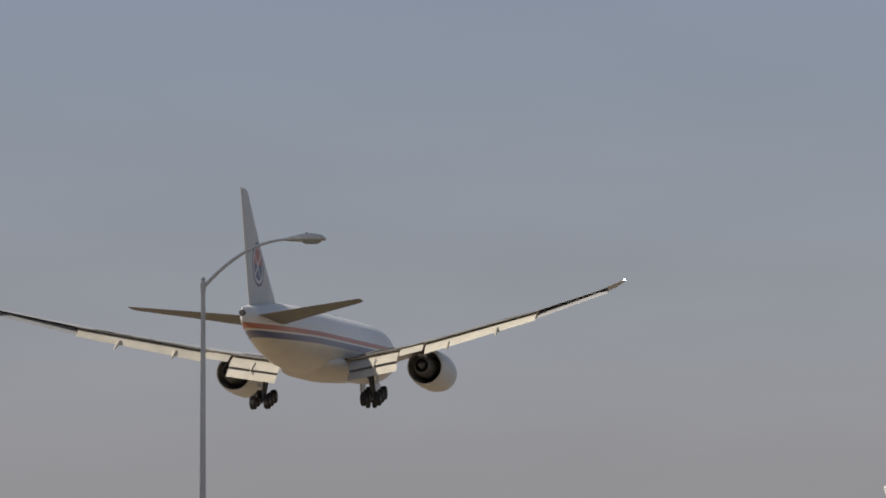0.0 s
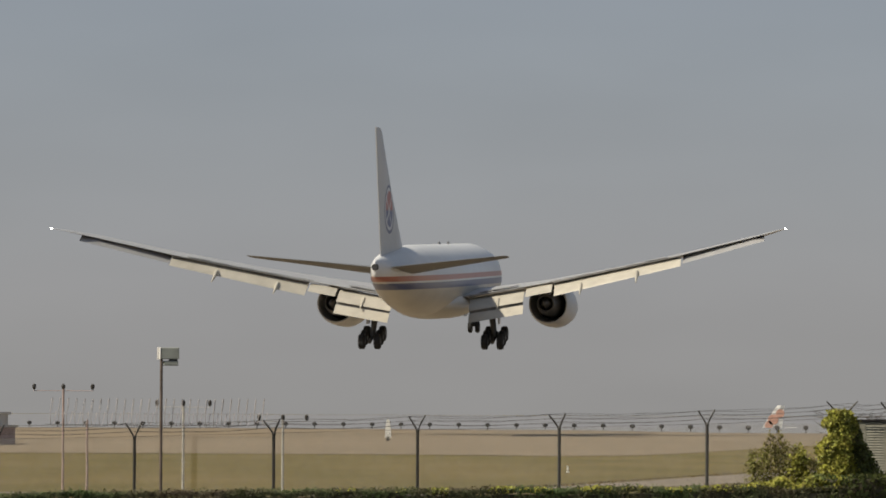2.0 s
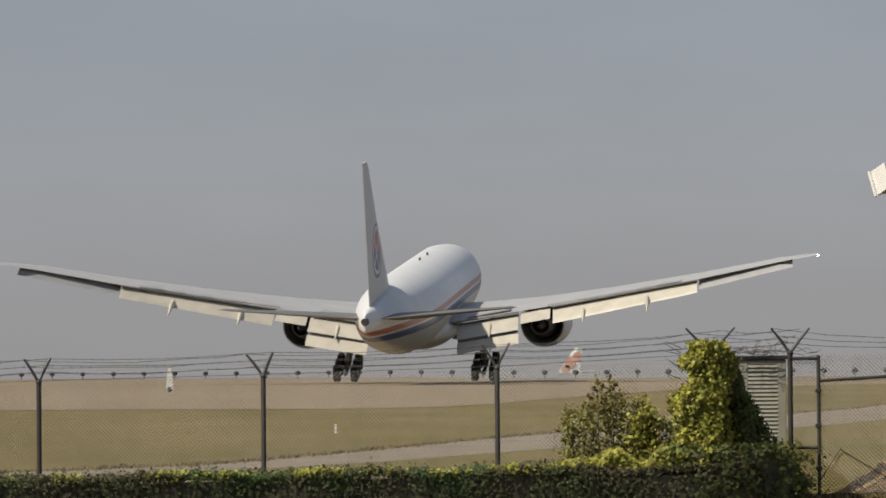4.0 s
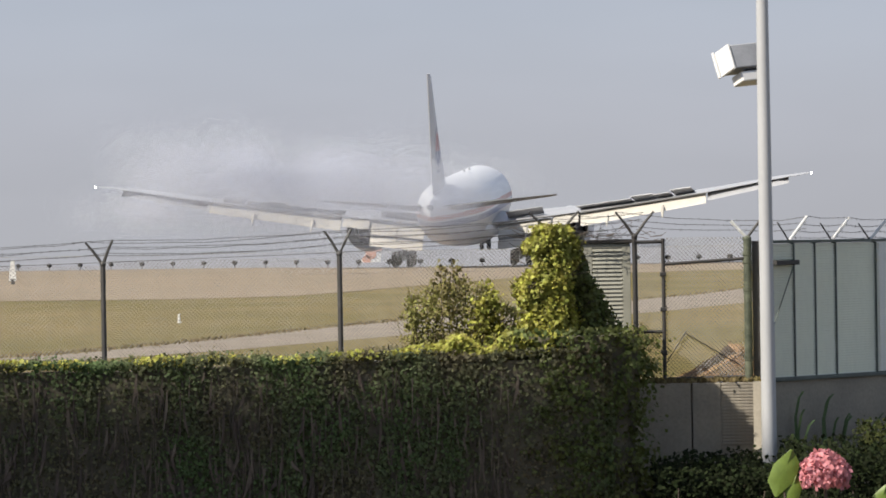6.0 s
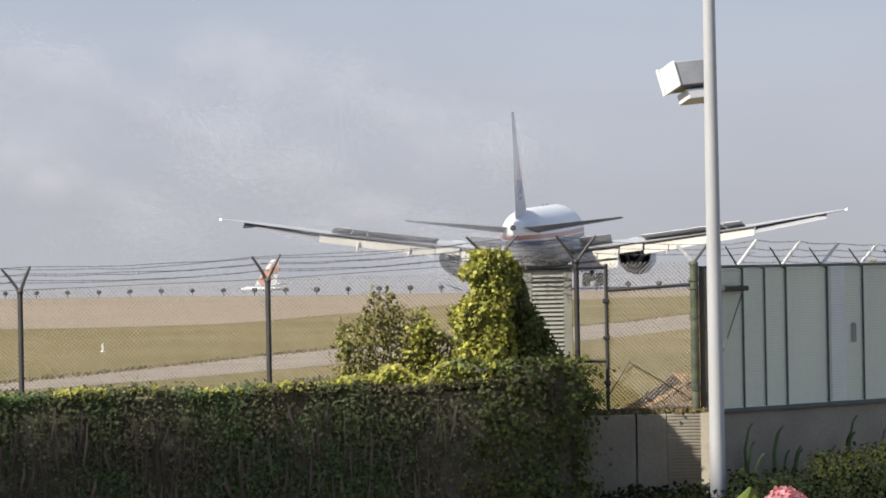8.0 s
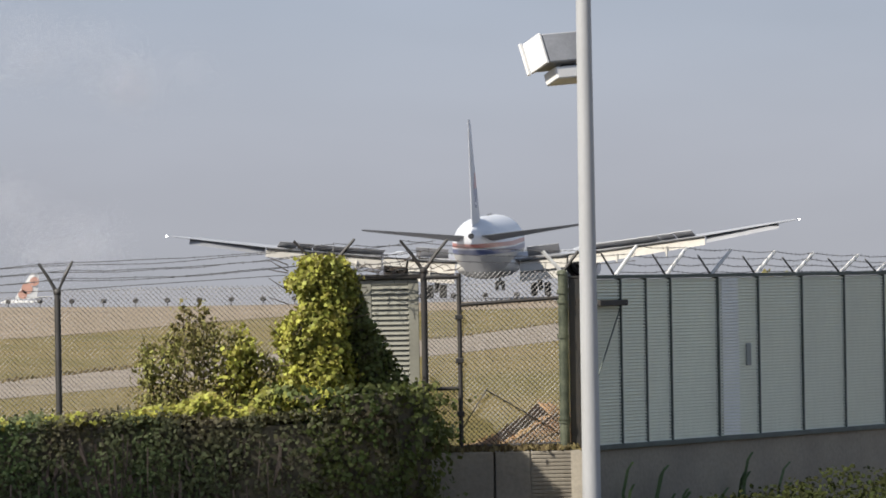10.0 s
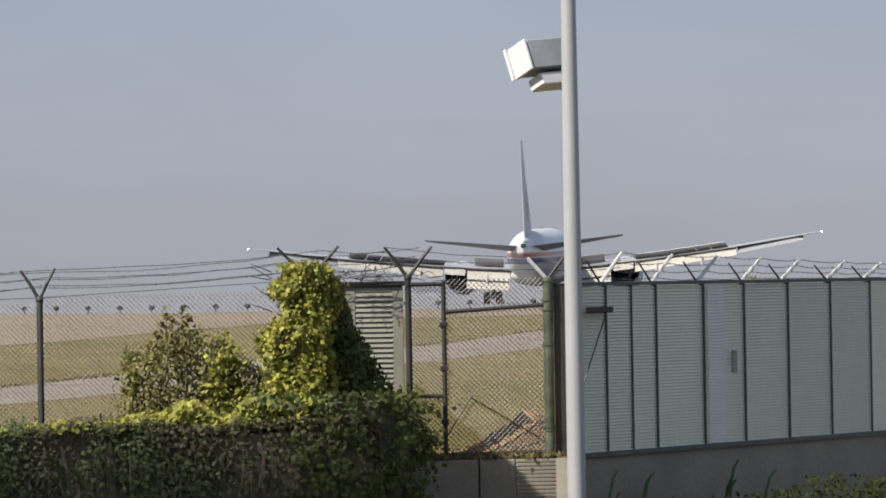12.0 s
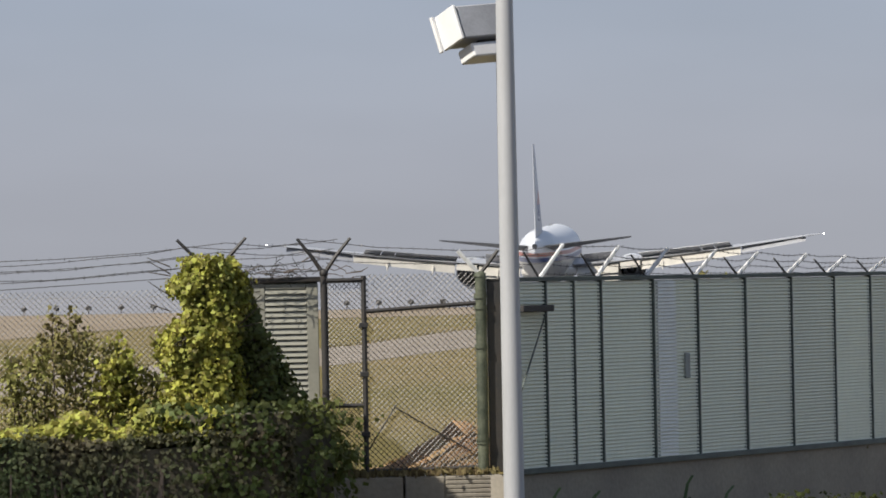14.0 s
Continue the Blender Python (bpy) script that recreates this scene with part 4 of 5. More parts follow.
for x, h in ((5.82, 0.33), (6.1, 0.3), (6.42, 0.1), (7.15, 0.36), (6.8, 0.05), (7.6, 0.15)):
    strap_plant(x, 0.16, h, random.Random(int(x * 100)))


shrub(8.05, 4.9, 0.0, 1.98, 0.4, 1400, OLIVE, random.Random(34), "round olive bush rising behind the siding wall", 0.07, 9)

# pink blossom on a stalk, well in front of the wall
def blossom(x, y, z, rng):
    ob = thing("pink_blossom", "round pink blossom head with bright green leaves", "flower", "pink blossoms")
    pts, nrm = [], []
    for _ in range(1300):
        d = Vector([rng.gauss(0, 1) for _ in range(3)]).normalized()
        if d.z < -0.5:
            continue
        pts.append(Vector((x, y, z)) + d * 0.235 * rng.uniform(0.75, 1.0))
        nrm.append(d)
    v, f = leaf_cloud(pts, nrm, 0.042, rng, droop=0, shape=1.6)
    raw("petals", v, f, PETAL, ob, "crowded pink petals", kind="stuff")
    part("stalk", tube(bmesh.new(), [(x + 0.1, y, LOW), (x + 0.05, y, (z + LOW) / 2), (x, y, z - 0.1)], [0.03, 0.022, 0.014], 6), BARK, ob)
    for dx, dz, s in ((-0.36, 0.02, 0.42), (-0.3, -0.15, 0.3), (0.98, -0.02, 0.3), (0.5, -0.25, 0.3), (0.2, -0.35, 0.3)):
        bm = bmesh.new()
        c = Vector((x + dx, y + 0.05, z + dz))
        rows = []
        for f in (-0.5, -0.15, 0.2, 0.5):
            w = s * 0.3 * (1 - (2 * f) ** 2) + 0.012
            q = c + Vector((f * s * 0.35, 0.05 * f, f * s))
            rows.append([q + Vector((-w, 0.03, 0)), q, q + Vector((w, 0.03, 0)), q + Vector((0, 0.05, 0))])
        part("leaf", rings(bm, rows), BRIGHTLEAF, ob, "bright green leaf", smooth=60)
        part("stalk", tube(bmesh.new(), [(x + dx * 0.5, y + 0.05, LOW), c - Vector((0, 0, s * 0.4))], [0.02, 0.008], 5), BARK, ob)
    return ob


blossom(4.75, -16, -0.33, random.Random(51))

# heap of orange earth behind the gate, with a few dry weeds on it
heap = lambda x, y: 0.42 * math.exp(-((x - 5.12) / 0.48) ** 2) * math.exp(-((y - 1.5) / 0.6) ** 2) * (1 + 0.22 * noise.noise((x * 4, y * 4, 0)) + 0.1 * noise.noise((x * 13, y * 13, 0))) - 0.012
bm = bmesh.new()
grid = [[bm.verts.new((4.0 + 2.4 * i / 44, 0.65 + 2.0 * j / 30, heap(4.0 + 2.4 * i / 44, 0.65 + 2.0 * j / 30))) for j in range(31)] for i in range(45)]
for i in range(44):
    for j in range(30):
        bm.faces.new((grid[i][j], grid[i + 1][j], grid[i + 1][j + 1], grid[i][j + 1]))
single("earth_mound", bm, EARTH, "low mound of orange earth behind the gate", "earth", smooth=60)
pts, nrm = [], []
wr = random.Random(61)
for _ in range(900):
    x, y = wr.uniform(4.4, 5.6), wr.uniform(0.75, 2.2)
    pts.append((x, y, max(0.01, heap(x, y)) + 0.03 * wr.random()))
    nrm.append((-0.5 + wr.gauss(0, 0.8), -0.8, 0.3 + wr.gauss(0, 0.6)))
v, f = leaf_cloud(pts, nrm, 0.035, wr, droop=-1, shape=0.4)
raw("dry_weeds", v, f, RUST, None, "sparse rust coloured dry weeds on the earth heap", "weeds", kind="stuff")
# tufts along the road's edge and over the near grass
pts, nrm = [], []
for _ in range(900):
    y = 3 + 120 * wr.random() ** 1.4
    x = wr.uniform(-0.14, 0.2) * (y + 45) + 1
    pts.append((x, y, wr.uniform(0.0, 0.05)))
    nrm.append((0, -1, 0.4))
v, f = leaf_cloud(pts, nrm, 0.045, wr, droop=-1.2, shape=0.5)
raw("grass_tufts", v, f, GRASS, None, "uneven tufts of dry mown grass", "grass", kind="stuff")

# rough grass along the far edge of the road and weeds on the sill
def edge_growth(name, line, n, spread, size, material, rng, label):
    pts, nrm = [], []
    for _ in range(n):
        i = rng.randrange(len(line) - 1)
        f = rng.random()
        x, y = (a + (b - a) * f for a, b in zip(line[i], line[i + 1]))
        k = 0.5 + 0.9 * max(0.0, noise.noise((x * 0.7, y * 0.25, 3.0)) + 0.25)
        pts.append((x + rng.gauss(0, spread * 0.4), y + rng.gauss(0, spread), size * 0.45 * k * rng.random()))
        nrm.append((rng.gauss(0, 0.5), -1, 0.3))
    v, f = leaf_cloud(pts, nrm, size, rng, droop=-1.4, shape=0.55)
    raw(name, v, f, material, None, label, "grass", kind="stuff")


edge_growth("rough_grass", far[1:-1], 2600, 0.3, 0.1, SCRUB, random.Random(62), "dark rough grass along the far road edge")
edge_growth("sill_weeds", [(3.7, 0.33), (5.3, 0.33)], 1500, 0.1, 0.07, SCRUB, random.Random(63), "dry weeds along the top of the sill")

# ---- airfield furniture ----
def runway_light(x, y, h=0.7):
    ob = thing("runway_light", "small dark runway light on a short stalk", "runway light", "row of runway lights", at=pose(x, y, 0.03))
    part("stalk", tube(bmesh.new(), [(0, 0, 0), (0, 0, h * 0.6)], 0.05, 6), DARKSTEEL, ob)
    part("lamp", rings(bmesh.new(), [[Vector((r * math.cos(a), r * math.sin(a), z)) for a in (2 * math.pi * k / 8 for k in range(8))] for r, z in ((0.14, h * 0.5), (0.28, h * 0.62), (0.28, h * 0.95), (0.12, h * 1.12))]), DARKSTEEL, ob)
    return ob


edge_x, edge_y = (-60, -20, -5, 60), (423, 398, 348, 333)
first = None
for i in range(44):
    slope = -0.236 + i * 0.00734
    y = 430.0
    for _ in range(12):
        y = float(np.interp(1.5 + slope * (y + 53.7), edge_x, edge_y))
    x = 1.5 + slope * (y + 53.7)
    if first is None:
        first = runway_light(x, y)
    else:
        copy_thing(first, pose(x, y, 0.03, 0, 0, 17 * i))


def light_mast(x, y, h, half, material, label):
    ob = thing("approach_light_mast", label, "light mast", "approach light masts", at=pose(x, y, 0))
    part("mast", tube(bmesh.new(), [(0, 0, 0), (0, 0, h)], [0.03, 0.024], 8), material, ob, smooth=40)
    part("crossbar", tube(bmesh.new(), [(-half - 0.02, 0, h - 0.1), (half + 0.02, 0, h - 0.1)], 0.006, 5), material, ob)
    for dx in ((-half, 0, half) if half else ()):
        part("lamp", rings(bmesh.new(), [[Vector((dx + r * math.cos(a), r * math.sin(a), h + z)) for a in (2 * math.pi * k / 8 for k in range(8))] for r, z in ((0.02, -0.08), (0.042, -0.03), (0.042, 0.02), (0.015, 0.05))]), DARKSTEEL, ob)
    return ob


RED_MAST, PALE_MAST = "faded red mast with three approach lamps", "pale mast with three approach lamps"
for mx, my, mh, mw, mm, ml in ((-20.98, 3, 3.37, 0.76, MASTPINK, RED_MAST), (-17.10, 3, 2.80, 0.70, MASTPINK, RED_MAST), (-16.43, 3, 2.45, 0.00, MASTWHITE, "thin pale mast without any lamp"), (-15.91, 3, 2.05, 0.00, MASTPINK, "short faded red mast without a lamp"), (-13.88, 3, 2.47, 0.63, MASTPINK, RED_MAST), (-13.36, 3, 1.75, 0.00, MASTPINK, "short faded red mast without a lamp"), (-11.32, 3.2, 2.13, 0.57, MASTWHITE, PALE_MAST), (-9.18, 3.2, 1.83, 0.51, MASTWHITE, PALE_MAST)):
    light_mast(mx + 0.1, my, mh, mw, mm, ml)

# coil of razor wire over one stretch of the fence
coil = thing("razor_wire_coil", "pale coil of razor wire over the chain link fence", "razor wire")
for i in range(27):
    x = -13.6 + i * 0.17
    q = 0.04 * noise.noise((x * 1.3, 0, 2))
    pts = [(x + 0.1 * a / 6.283 + 0.03 * math.sin(a), 0.3 + 0.22 * math.cos(a), 1.92 + q + 0.28 * math.sin(a)) for a in (2 * math.pi * m / 14 for m in range(15))]
    part("loop", tube(bmesh.new(), pts, 0.006, 4), LATTICE, coil)
part("guide_wire", tube(bmesh.new(), [(-13.7, 0.3, 1.66), (-11.3, 0.3, 1.64), (-9.0, 0.3, 1.66)], 0.005, 4), WIRE, coil)


def far_building(x0, x1, y, h, material, label, cols, rows=1):
    ob = thing("airport_building", label, "building", "far airport buildings")
    part("wall", box(bmesh.new(), x0, x1, y, y + 8, 0, h), material, ob)
    part("roof", box(bmesh.new(), x0 - 0.15, x1 + 0.15, y - 0.15, y + 8.15, h, h + 0.15), PLASTER, ob)
    for i in range(cols):
        w = (x1 - x0) / cols
        for r in range(rows):
            z = h * (r + 0.35) / rows
            part("window", box(bmesh.new(), x0 + w * (i + 0.2), x0 + w * (i + 0.75), y - 0.05, y + 0.05, z, z + h * 0.35 / rows), WINDOWDARK, ob)
    return ob


far_building(-50.3, -44.0, 152, 1.75, PLASTER, "long low cream airport building with blank walls", 0)
far_building(-47.2, -45.8, 150, 0.8, PINKWALL, "low salmon coloured airport block", 3)
far_building(-45.5, -44.6, 149, 1.0, SIGNWHITE, "bright white flat roofed airport shed", 1)
far_building(-44.45, -43.2, 150, 1.0, PINKWALL, "small salmon and white airport hut", 2)

marker = thing("marker_board", "small white tapered marker board on the field", "marker", at=pose(-25.2, 200, 0.02))
part("board", rings(bmesh.new(), [[Vector((sx * w, sy * 0.1, z)) for sx, sy in ((-1, -1), (1, -1), (1, 1), (-1, 1))] for w, z in ((0.22, 0.2), (0.19, 0.7), (0.09, 1.45))]), SIGNWHITE, marker)
part("foot", box(bmesh.new(), -0.1, 0.1, -0.1, 0.1, 0, 0.32), DARKSTEEL, marker)
stake = thing("marker_stake", "short white stake in the grass", "stake", at=pose(-5.45, 51.7, 0))
part("stake", tube(bmesh.new(), [(0, 0, 0), (0, 0, 0.22)], [0.035, 0.03], 6), SIGNWHITE, stake)
part("base", tube(bmesh.new(), [(0, 0, 0), (0, 0, 0.03)], 0.06, 6), SIGNWHITE, stake)


# ---- the landing airliner; forward +y, ground under the main wheels z = 0 ----
def airfoil(x, le, te, z, t, twist=0.0):
    """A wing section at span x from leading edge le to trailing edge te."""
    c = le - te
    out = []
    for f, up in ((0, 0), (0.06, 0.55), (0.25, 1), (0.55, 0.8), (0.85, 0.3), (1, 0.03), (1, -0.03), (0.85, -0.16), (0.55, -0.5), (0.25, -0.7), (0.06, -0.45)):
        out.append(Vector((x, le - f * c, z + up * t * c * 0.5 + twist * (0.4 - f) * c)))
    return out


def airliner():
    ob = thing("airliner", "white twin engine freighter airliner landing with flaps down", "airliner")
    bm = bmesh.new()
    prof = ((31.8, 0.12, 0.12, 4.5), (31.2, 0.8, 0.75, 4.6), (29.8, 1.6, 1.6, 4.85), (27.5, 2.35, 2.4, 5.15), (24.5, 2.85, 2.9, 5.35), (20.5, 3.1, 3.1, 5.4), (10, 3.1, 3.1, 5.4), (0, 3.1, 3.1, 5.4), (-8, 3.1, 3.1, 5.4),
            (-13, 2.95, 2.98, 5.52), (-18, 2.5, 2.6, 5.8), (-23, 1.85, 2.0, 6.12), (-27, 1.2, 1.45, 6.35), (-30, 0.6, 0.95, 6.55), (-31.6, 0.2, 0.7, 6.6), (-31.9, 0.08, 0.5, 6.6))
    rings(bm, [ellipse(y, rx, rz, z, 40) for y, rx, rz, z in prof])
    part("fuselage", bm, HULL, ob, "white hull with red and blue stripes", smooth=50)
    bm = bmesh.new()
    rings(bm, [ellipse(y, rx, rz, z, 24) for y, rx, rz, z in ((14, 0.6, 0.3, 3.3), (11, 2.8, 1.2, 3.2), (4, 3.3, 1.35, 3.15), (-3, 3.2, 1.3, 3.2), (-8, 1.8, 0.7, 3.3), (-10, 0.5, 0.2, 3.3))])
    part("belly_fairing", bm, HULL, ob, smooth=60)
    part("exhaust_cone", tube(bmesh.new(), [(0, -31.6, 6.75), (0, -32.0, 6.75)], [0.3, 0.26], 12), DARKWELL, ob)
    for y in (9.0, 3.5):
        part("antenna", box(bmesh.new(), -0.06, 0.06, y - 0.3, y + 0.3, 8.4, 8.72, bevel=0.03), STAB, ob)
    # fin
    bm = bmesh.new()
    rows = []
    for z, le, te, t in ((7.0, -15.5, -28.8, 0.05), (8.4, -18.6, -29.2, 0.095), (13, -24.0, -30.3, 0.095), (17.8, -28.6, -31.4, 0.09), (18.15, -29.3, -31.5, 0.05)):
        rows.append([Vector((p.z, p.y, z)) for p in airfoil(0, le, te, 0, t * 1.3)])
        half = rows[-1]
        n = len(half)
        for i in range(n):
            s = 1 if i <= 5 else -1
            f = (le - half[i].y) / (le - te)
            half[i].x = s * t * (le - te) * 0.5 * math.sqrt(max(0.0, f)) * (1 - f) * 1.9 + s * 0.03
    rings(bm, rows)
    part("tail_fin", bm, FINPAINT, ob, "white tail fin with a round red and blue emblem", smooth=40)
    # tailplanes
    for s in (-1, 1):
        bm = bmesh.new()
        rows = [airfoil(s * x, le, te, z, t, -0.085) for x, le, te, z, t in ((0.5, -21.0, -28.6, 6.3, 0.1), (5.5, -25.2, -30.0, 6.95, 0.095), (10.4, -29.0, -31.3, 7.55, 0.085), (10.75, -29.6, -31.3, 7.6, 0.04))]
        part("tailplane", rings(bm, rows), STAB, ob, "grey horizontal tailplane", smooth=40)
    # engines, canted a little nose down
    def cowl(rows, x, seg):
        return [ellipse(y - 1.6, r, r, 3.12 - 0.05 * (y - 6.6), seg, x) for y, r in rows]

    for s in (-1, 1):
        x = 9.65 * s
        e = part("engine_nacelle", rings(bmesh.new(), cowl(((14.6, 1.62), (14.3, 1.8), (12.5, 1.98), (10, 1.98), (8, 1.9), (6.6, 1.74), (6.6, 1.64), (8.5, 1.55), (9.5, 1.3)), x, 32), cap=False), WHITEPAINT, ob, "white engine nacelle", smooth=40)
        part("fan_duct", rings(bmesh.new(), cowl(((14.5, 1.55), (12, 1.5), (9.6, 1.48), (9.5, 0.3)), x, 32), cap=False), DARKWELL, e, "dark fan duct")
        part("core_cowl", rings(bmesh.new(), cowl(((9.4, 1.12), (7.4, 1.1), (5.6, 0.86), (4.9, 0.74), (4.9, 0.66), (6.0, 0.62)), x, 24), cap=False), NOZZLE, e, "stained core nozzle", smooth=40)
        part("exhaust_plug", rings(bmesh.new(), cowl(((6.2, 0.6), (5.2, 0.42), (4.2, 0.2), (3.8, 0.05)), x, 20)), NOZZLE, e, smooth=40)
        part("pylon", rings(bmesh.new(), [[Vector((x + sx * 0.28, y, z)) for sx, y, z in ((-1, 12.5, 4.6), (1, 12.5, 4.6), (1, 3.2, 4.3), (-1, 3.2, 4.3))], [Vector((x + sx * 0.28, y, z)) for sx, y, z in ((-1, 11.5, 2.9), (1, 11.5, 2.9), (1, 5.6, 3.2), (-1, 5.6, 3.2))]]), WHITEPAINT, ob, "engine pylon")
    # main gear: three axles of two wheels a side
    def wheel(name, x, y, z, r, w, parent):
        bm = bmesh.new()
        rings(bm, [[Vector((x + dx, y + rr * math.cos(a), z + rr * math.sin(a))) for a in (2 * math.pi * k / 20 for k in range(20))] for dx, rr in ((-w / 2, r * 0.55), (-w / 2, r * 0.85), (-w * 0.35, r), (w * 0.35, r), (w / 2, r * 0.85), (w / 2, r * 0.55))])
        part(name, bm, TYRE, parent, smooth=40)
        part("hub", rings(bmesh.new(), [[Vector((x + dx, y + 0.3 * r * math.cos(a), z + 0.3 * r * math.sin(a))) for a in (2 * math.pi * k / 10 for k in range(10))] for dx in (-w * 0.52, w * 0.52)]), GEARMETAL, parent)

    gears, bogies = [], []
    for s in (-1, 1):
        g = new("main_gear_leg")
        g.parent = ob
        x = 5.5 * s
        part("strut", tube(bmesh.new(), [(x * 0.93, 0.2, 3.6), (x, 0, 0.75)], [0.32, 0.24], 12), GEARMETAL, g, smooth=50)
        part("drag_brace", tube(bmesh.new(), [(x * 0.8, 1.5, 3.4), (x, 0.05, 1.9)], 0.1, 8), GEARMETAL, g)
        part("side_brace", tube(bmesh.new(), [(x * 0.78, 0.2, 3.2), (x, 0.05, 1.9)], 0.09, 8), GEARMETAL, g)
        part("gear_door", box(bmesh.new(), x + s * 0.35, x + s * 0.42, -0.6, 0.7, 1.9, 3.6, bevel=0.02), WHITEPAINT, g)
        gears.append(g)
        bg = new("bogie")
        bg.parent = ob
        bg.location = (x, 0, 0.7)
        part("bogie_beam", tube(bmesh.new(), [(0, 1.65, 0.02), (0, -1.65, -0.02)], 0.17, 10), GEARMETAL, bg)
        for y in (1.45, 0.0, -1.45):
            for dx in (-0.7, 0.7):
                wheel("wheel", dx, y, -0.02, 0.68, 0.56, bg)
        bogies.append((bg, x))
    ng = new("nose_gear")
    ng.parent = ob
    part("strut", tube(bmesh.new(), [(0, 25.9, 3.4), (0, 25.7, 0.6)], [0.2, 0.15], 10), GEARMETAL, ng, smooth=50)
    for dx in (-0.35, 0.35):
        wheel("wheel", dx, 25.7, 0.55, 0.55, 0.38, ng)
    for s in (-1, 1):
        part("gear_door", box(bmesh.new(), s * 0.75, s * 0.81, 24.0, 26.5, 1.6, 2.6, bevel=0.02), WHITEPAINT, ng)

    # wings: each turns a little about its root as the load comes off
    wings, spoilers = [], []
    WZ = lambda x: (x - 3) * 0.06 + (x - 3) ** 2 * 0.00186
    for s in (-1, 1):
        root = Vector((3.0 * s, 0, 3.8))
        bm = bmesh.new()
        rows = []
        for x, le, te, t in ((0.2, 15.2, -1.2, 0.13), (3.0, 13.0, -1.0, 0.13), (6.5, 10.6, -0.9, 0.12), (10.0, 8.3, -1.2, 0.11), (16, 4.3, -3.2, 0.11), (23, -0.4, -5.6, 0.12), (29.3, -4.7, -8.2, 0.14), (31.2, -7.4, -10.0, 0.12), (32.4, -10.0, -11.4, 0.1)):
            rows.append([p - root for p in airfoil(s * x, le, te, 3.8 + WZ(x), t * 0.8, -0.012)])
        w = part("wing", rings(bm, rows), WINGGREY, ob, "long grey swept wing", smooth=35)
        w.location = root

        def flap(name, x0, x1, hinge0, hinge1, chord0, chord1, ang, drop, m):
            bm = bmesh.new()
            rows = []
            for x, h, c in ((x0, hinge0, chord0), (x1, hinge1, chord1)):
                z0 = 3.8 + WZ(x) - drop
                sec = []
                for p in airfoil(s * x, 0, -c, 0, 0.13):
                    yy, zz = p.y * math.cos(ang) + p.z * math.sin(ang), p.y * math.sin(ang) + p.z * math.cos(ang)
                    sec.append(Vector((p.x, h + yy, z0 + zz)) - root)
                rows.append(sec)
            return part(name, rings(bm, rows), m, w, "lowered cream coloured flap" if m is FLAP else "", smooth=35)

        # thin dark bars painted in for the shadow between wing and flap
        for nm, x0, x1, y0, y1, hh in (("slot_shade_strip", 3.3, 8.3, -1.0, -1.08, 0.05), ("slot_shade_strip", 11.0, 22.9, -1.55, -5.6, 0.05)):
            bm = bmesh.new()
            rings(bm, [[Vector((s * x, y + dy, 3.8 + WZ(x) + dz)) - root for dy, dz in ((0.3, -0.05), (0.3, hh), (-0.08, hh * 0.8), (-0.08, -0.05))] for x, y in ((x0, y0), (x1, y1))])
            part(nm, bm, SLOTSHADE, w, "added dark strip standing for the shadow above the flap")
        flap("inboard_flap", 3.4, 8.3, -0.4, -0.5, 2.4, 2.3, radians(28), 0.15, FLAP)
        flap("inboard_aft_flap", 3.4, 8.3, -2.55, -2.55, 1.2, 1.15, radians(42), 1.5, FLAP)
        # dark filler that gives the gap between the two flaps its shade
        flap("slot_shade_vane", 3.45, 8.25, -2.2, -2.2, 0.5, 0.5, radians(60), 1.15, SLOTSHADE)
        flap("flaperon", 8.5, 10.9, -0.7, -1.1, 1.8, 1.7, radians(24), 0.1, FLAP)
        flap("outboard_flap", 11.1, 22.8, -0.95, -5.0, 2.3, 1.7, radians(30), 0.05, FLAP)
        flap("aileron", 22.95, 30.4, -4.4, -8.1, 1.7, 1.25, radians(24), 0.04, SPOILER)
        for x, y in ((6.0, -1.0), (13.6, -2.6), (18.8, -4.6)):
            z = 3.8 + WZ(x)
            bm = rings(bmesh.new(), [[Vector((s * x + rx * math.cos(a), y + dy, z + dz + rz * math.sin(a))) - root for a in (2 * math.pi * k / 10 for k in range(10))] for dy, rx, rz, dz in ((3.0, 0.1, 0.1, -0.35), (1.5, 0.24, 0.3, -0.45), (-0.6, 0.18, 0.24, -0.75), (-2.0, 0.05, 0.06, -1.45))])
            part("flap_fairing", bm, FLAP, w, smooth=50)
        bm = bmesh.new()
        bmesh.ops.create_uvsphere(bm, u_segments=10, v_segments=6, radius=0.085, matrix=Matrix.Translation(Vector((s * 32.45, -11.4, 3.8 + WZ(32.4))) - root))
        part("navigation_light", bm, NAVLIGHT, w, "small lit wing tip lamp")
        for x0, x1 in ((4.2, 7.6), (11.2, 13.6), (13.65, 16.25), (16.3, 18.3), (18.4, 19.9), (20.0, 21.9)):
            xm = (x0 + x1) / 2
            hy = 0.75 - 0.36 * (xm - 10) if xm > 8 else 0.9
            org = Vector((s * xm, hy, 3.8 + WZ(xm) + (0.1 if xm > 8 else 0.26))) - root
            dy = 0.0
            hw = (x1 - x0) / 2 * (1.075 if xm > 8 else 1.0)
            bm = bmesh.new()
            rings(bm, [[Vector((s * k * hw, k * dy, 0)), Vector((s * k * hw, k * dy, 0.07)), Vector((s * k * hw, k * dy - 1.5, 0.03)), Vector((s * k * hw, k * dy - 1.5, -0.02))] for k in (-1, 1)])
            sp = part("spoiler", bm, SPOILER, w, "hinged grey spoiler panel")
            sp.location = org
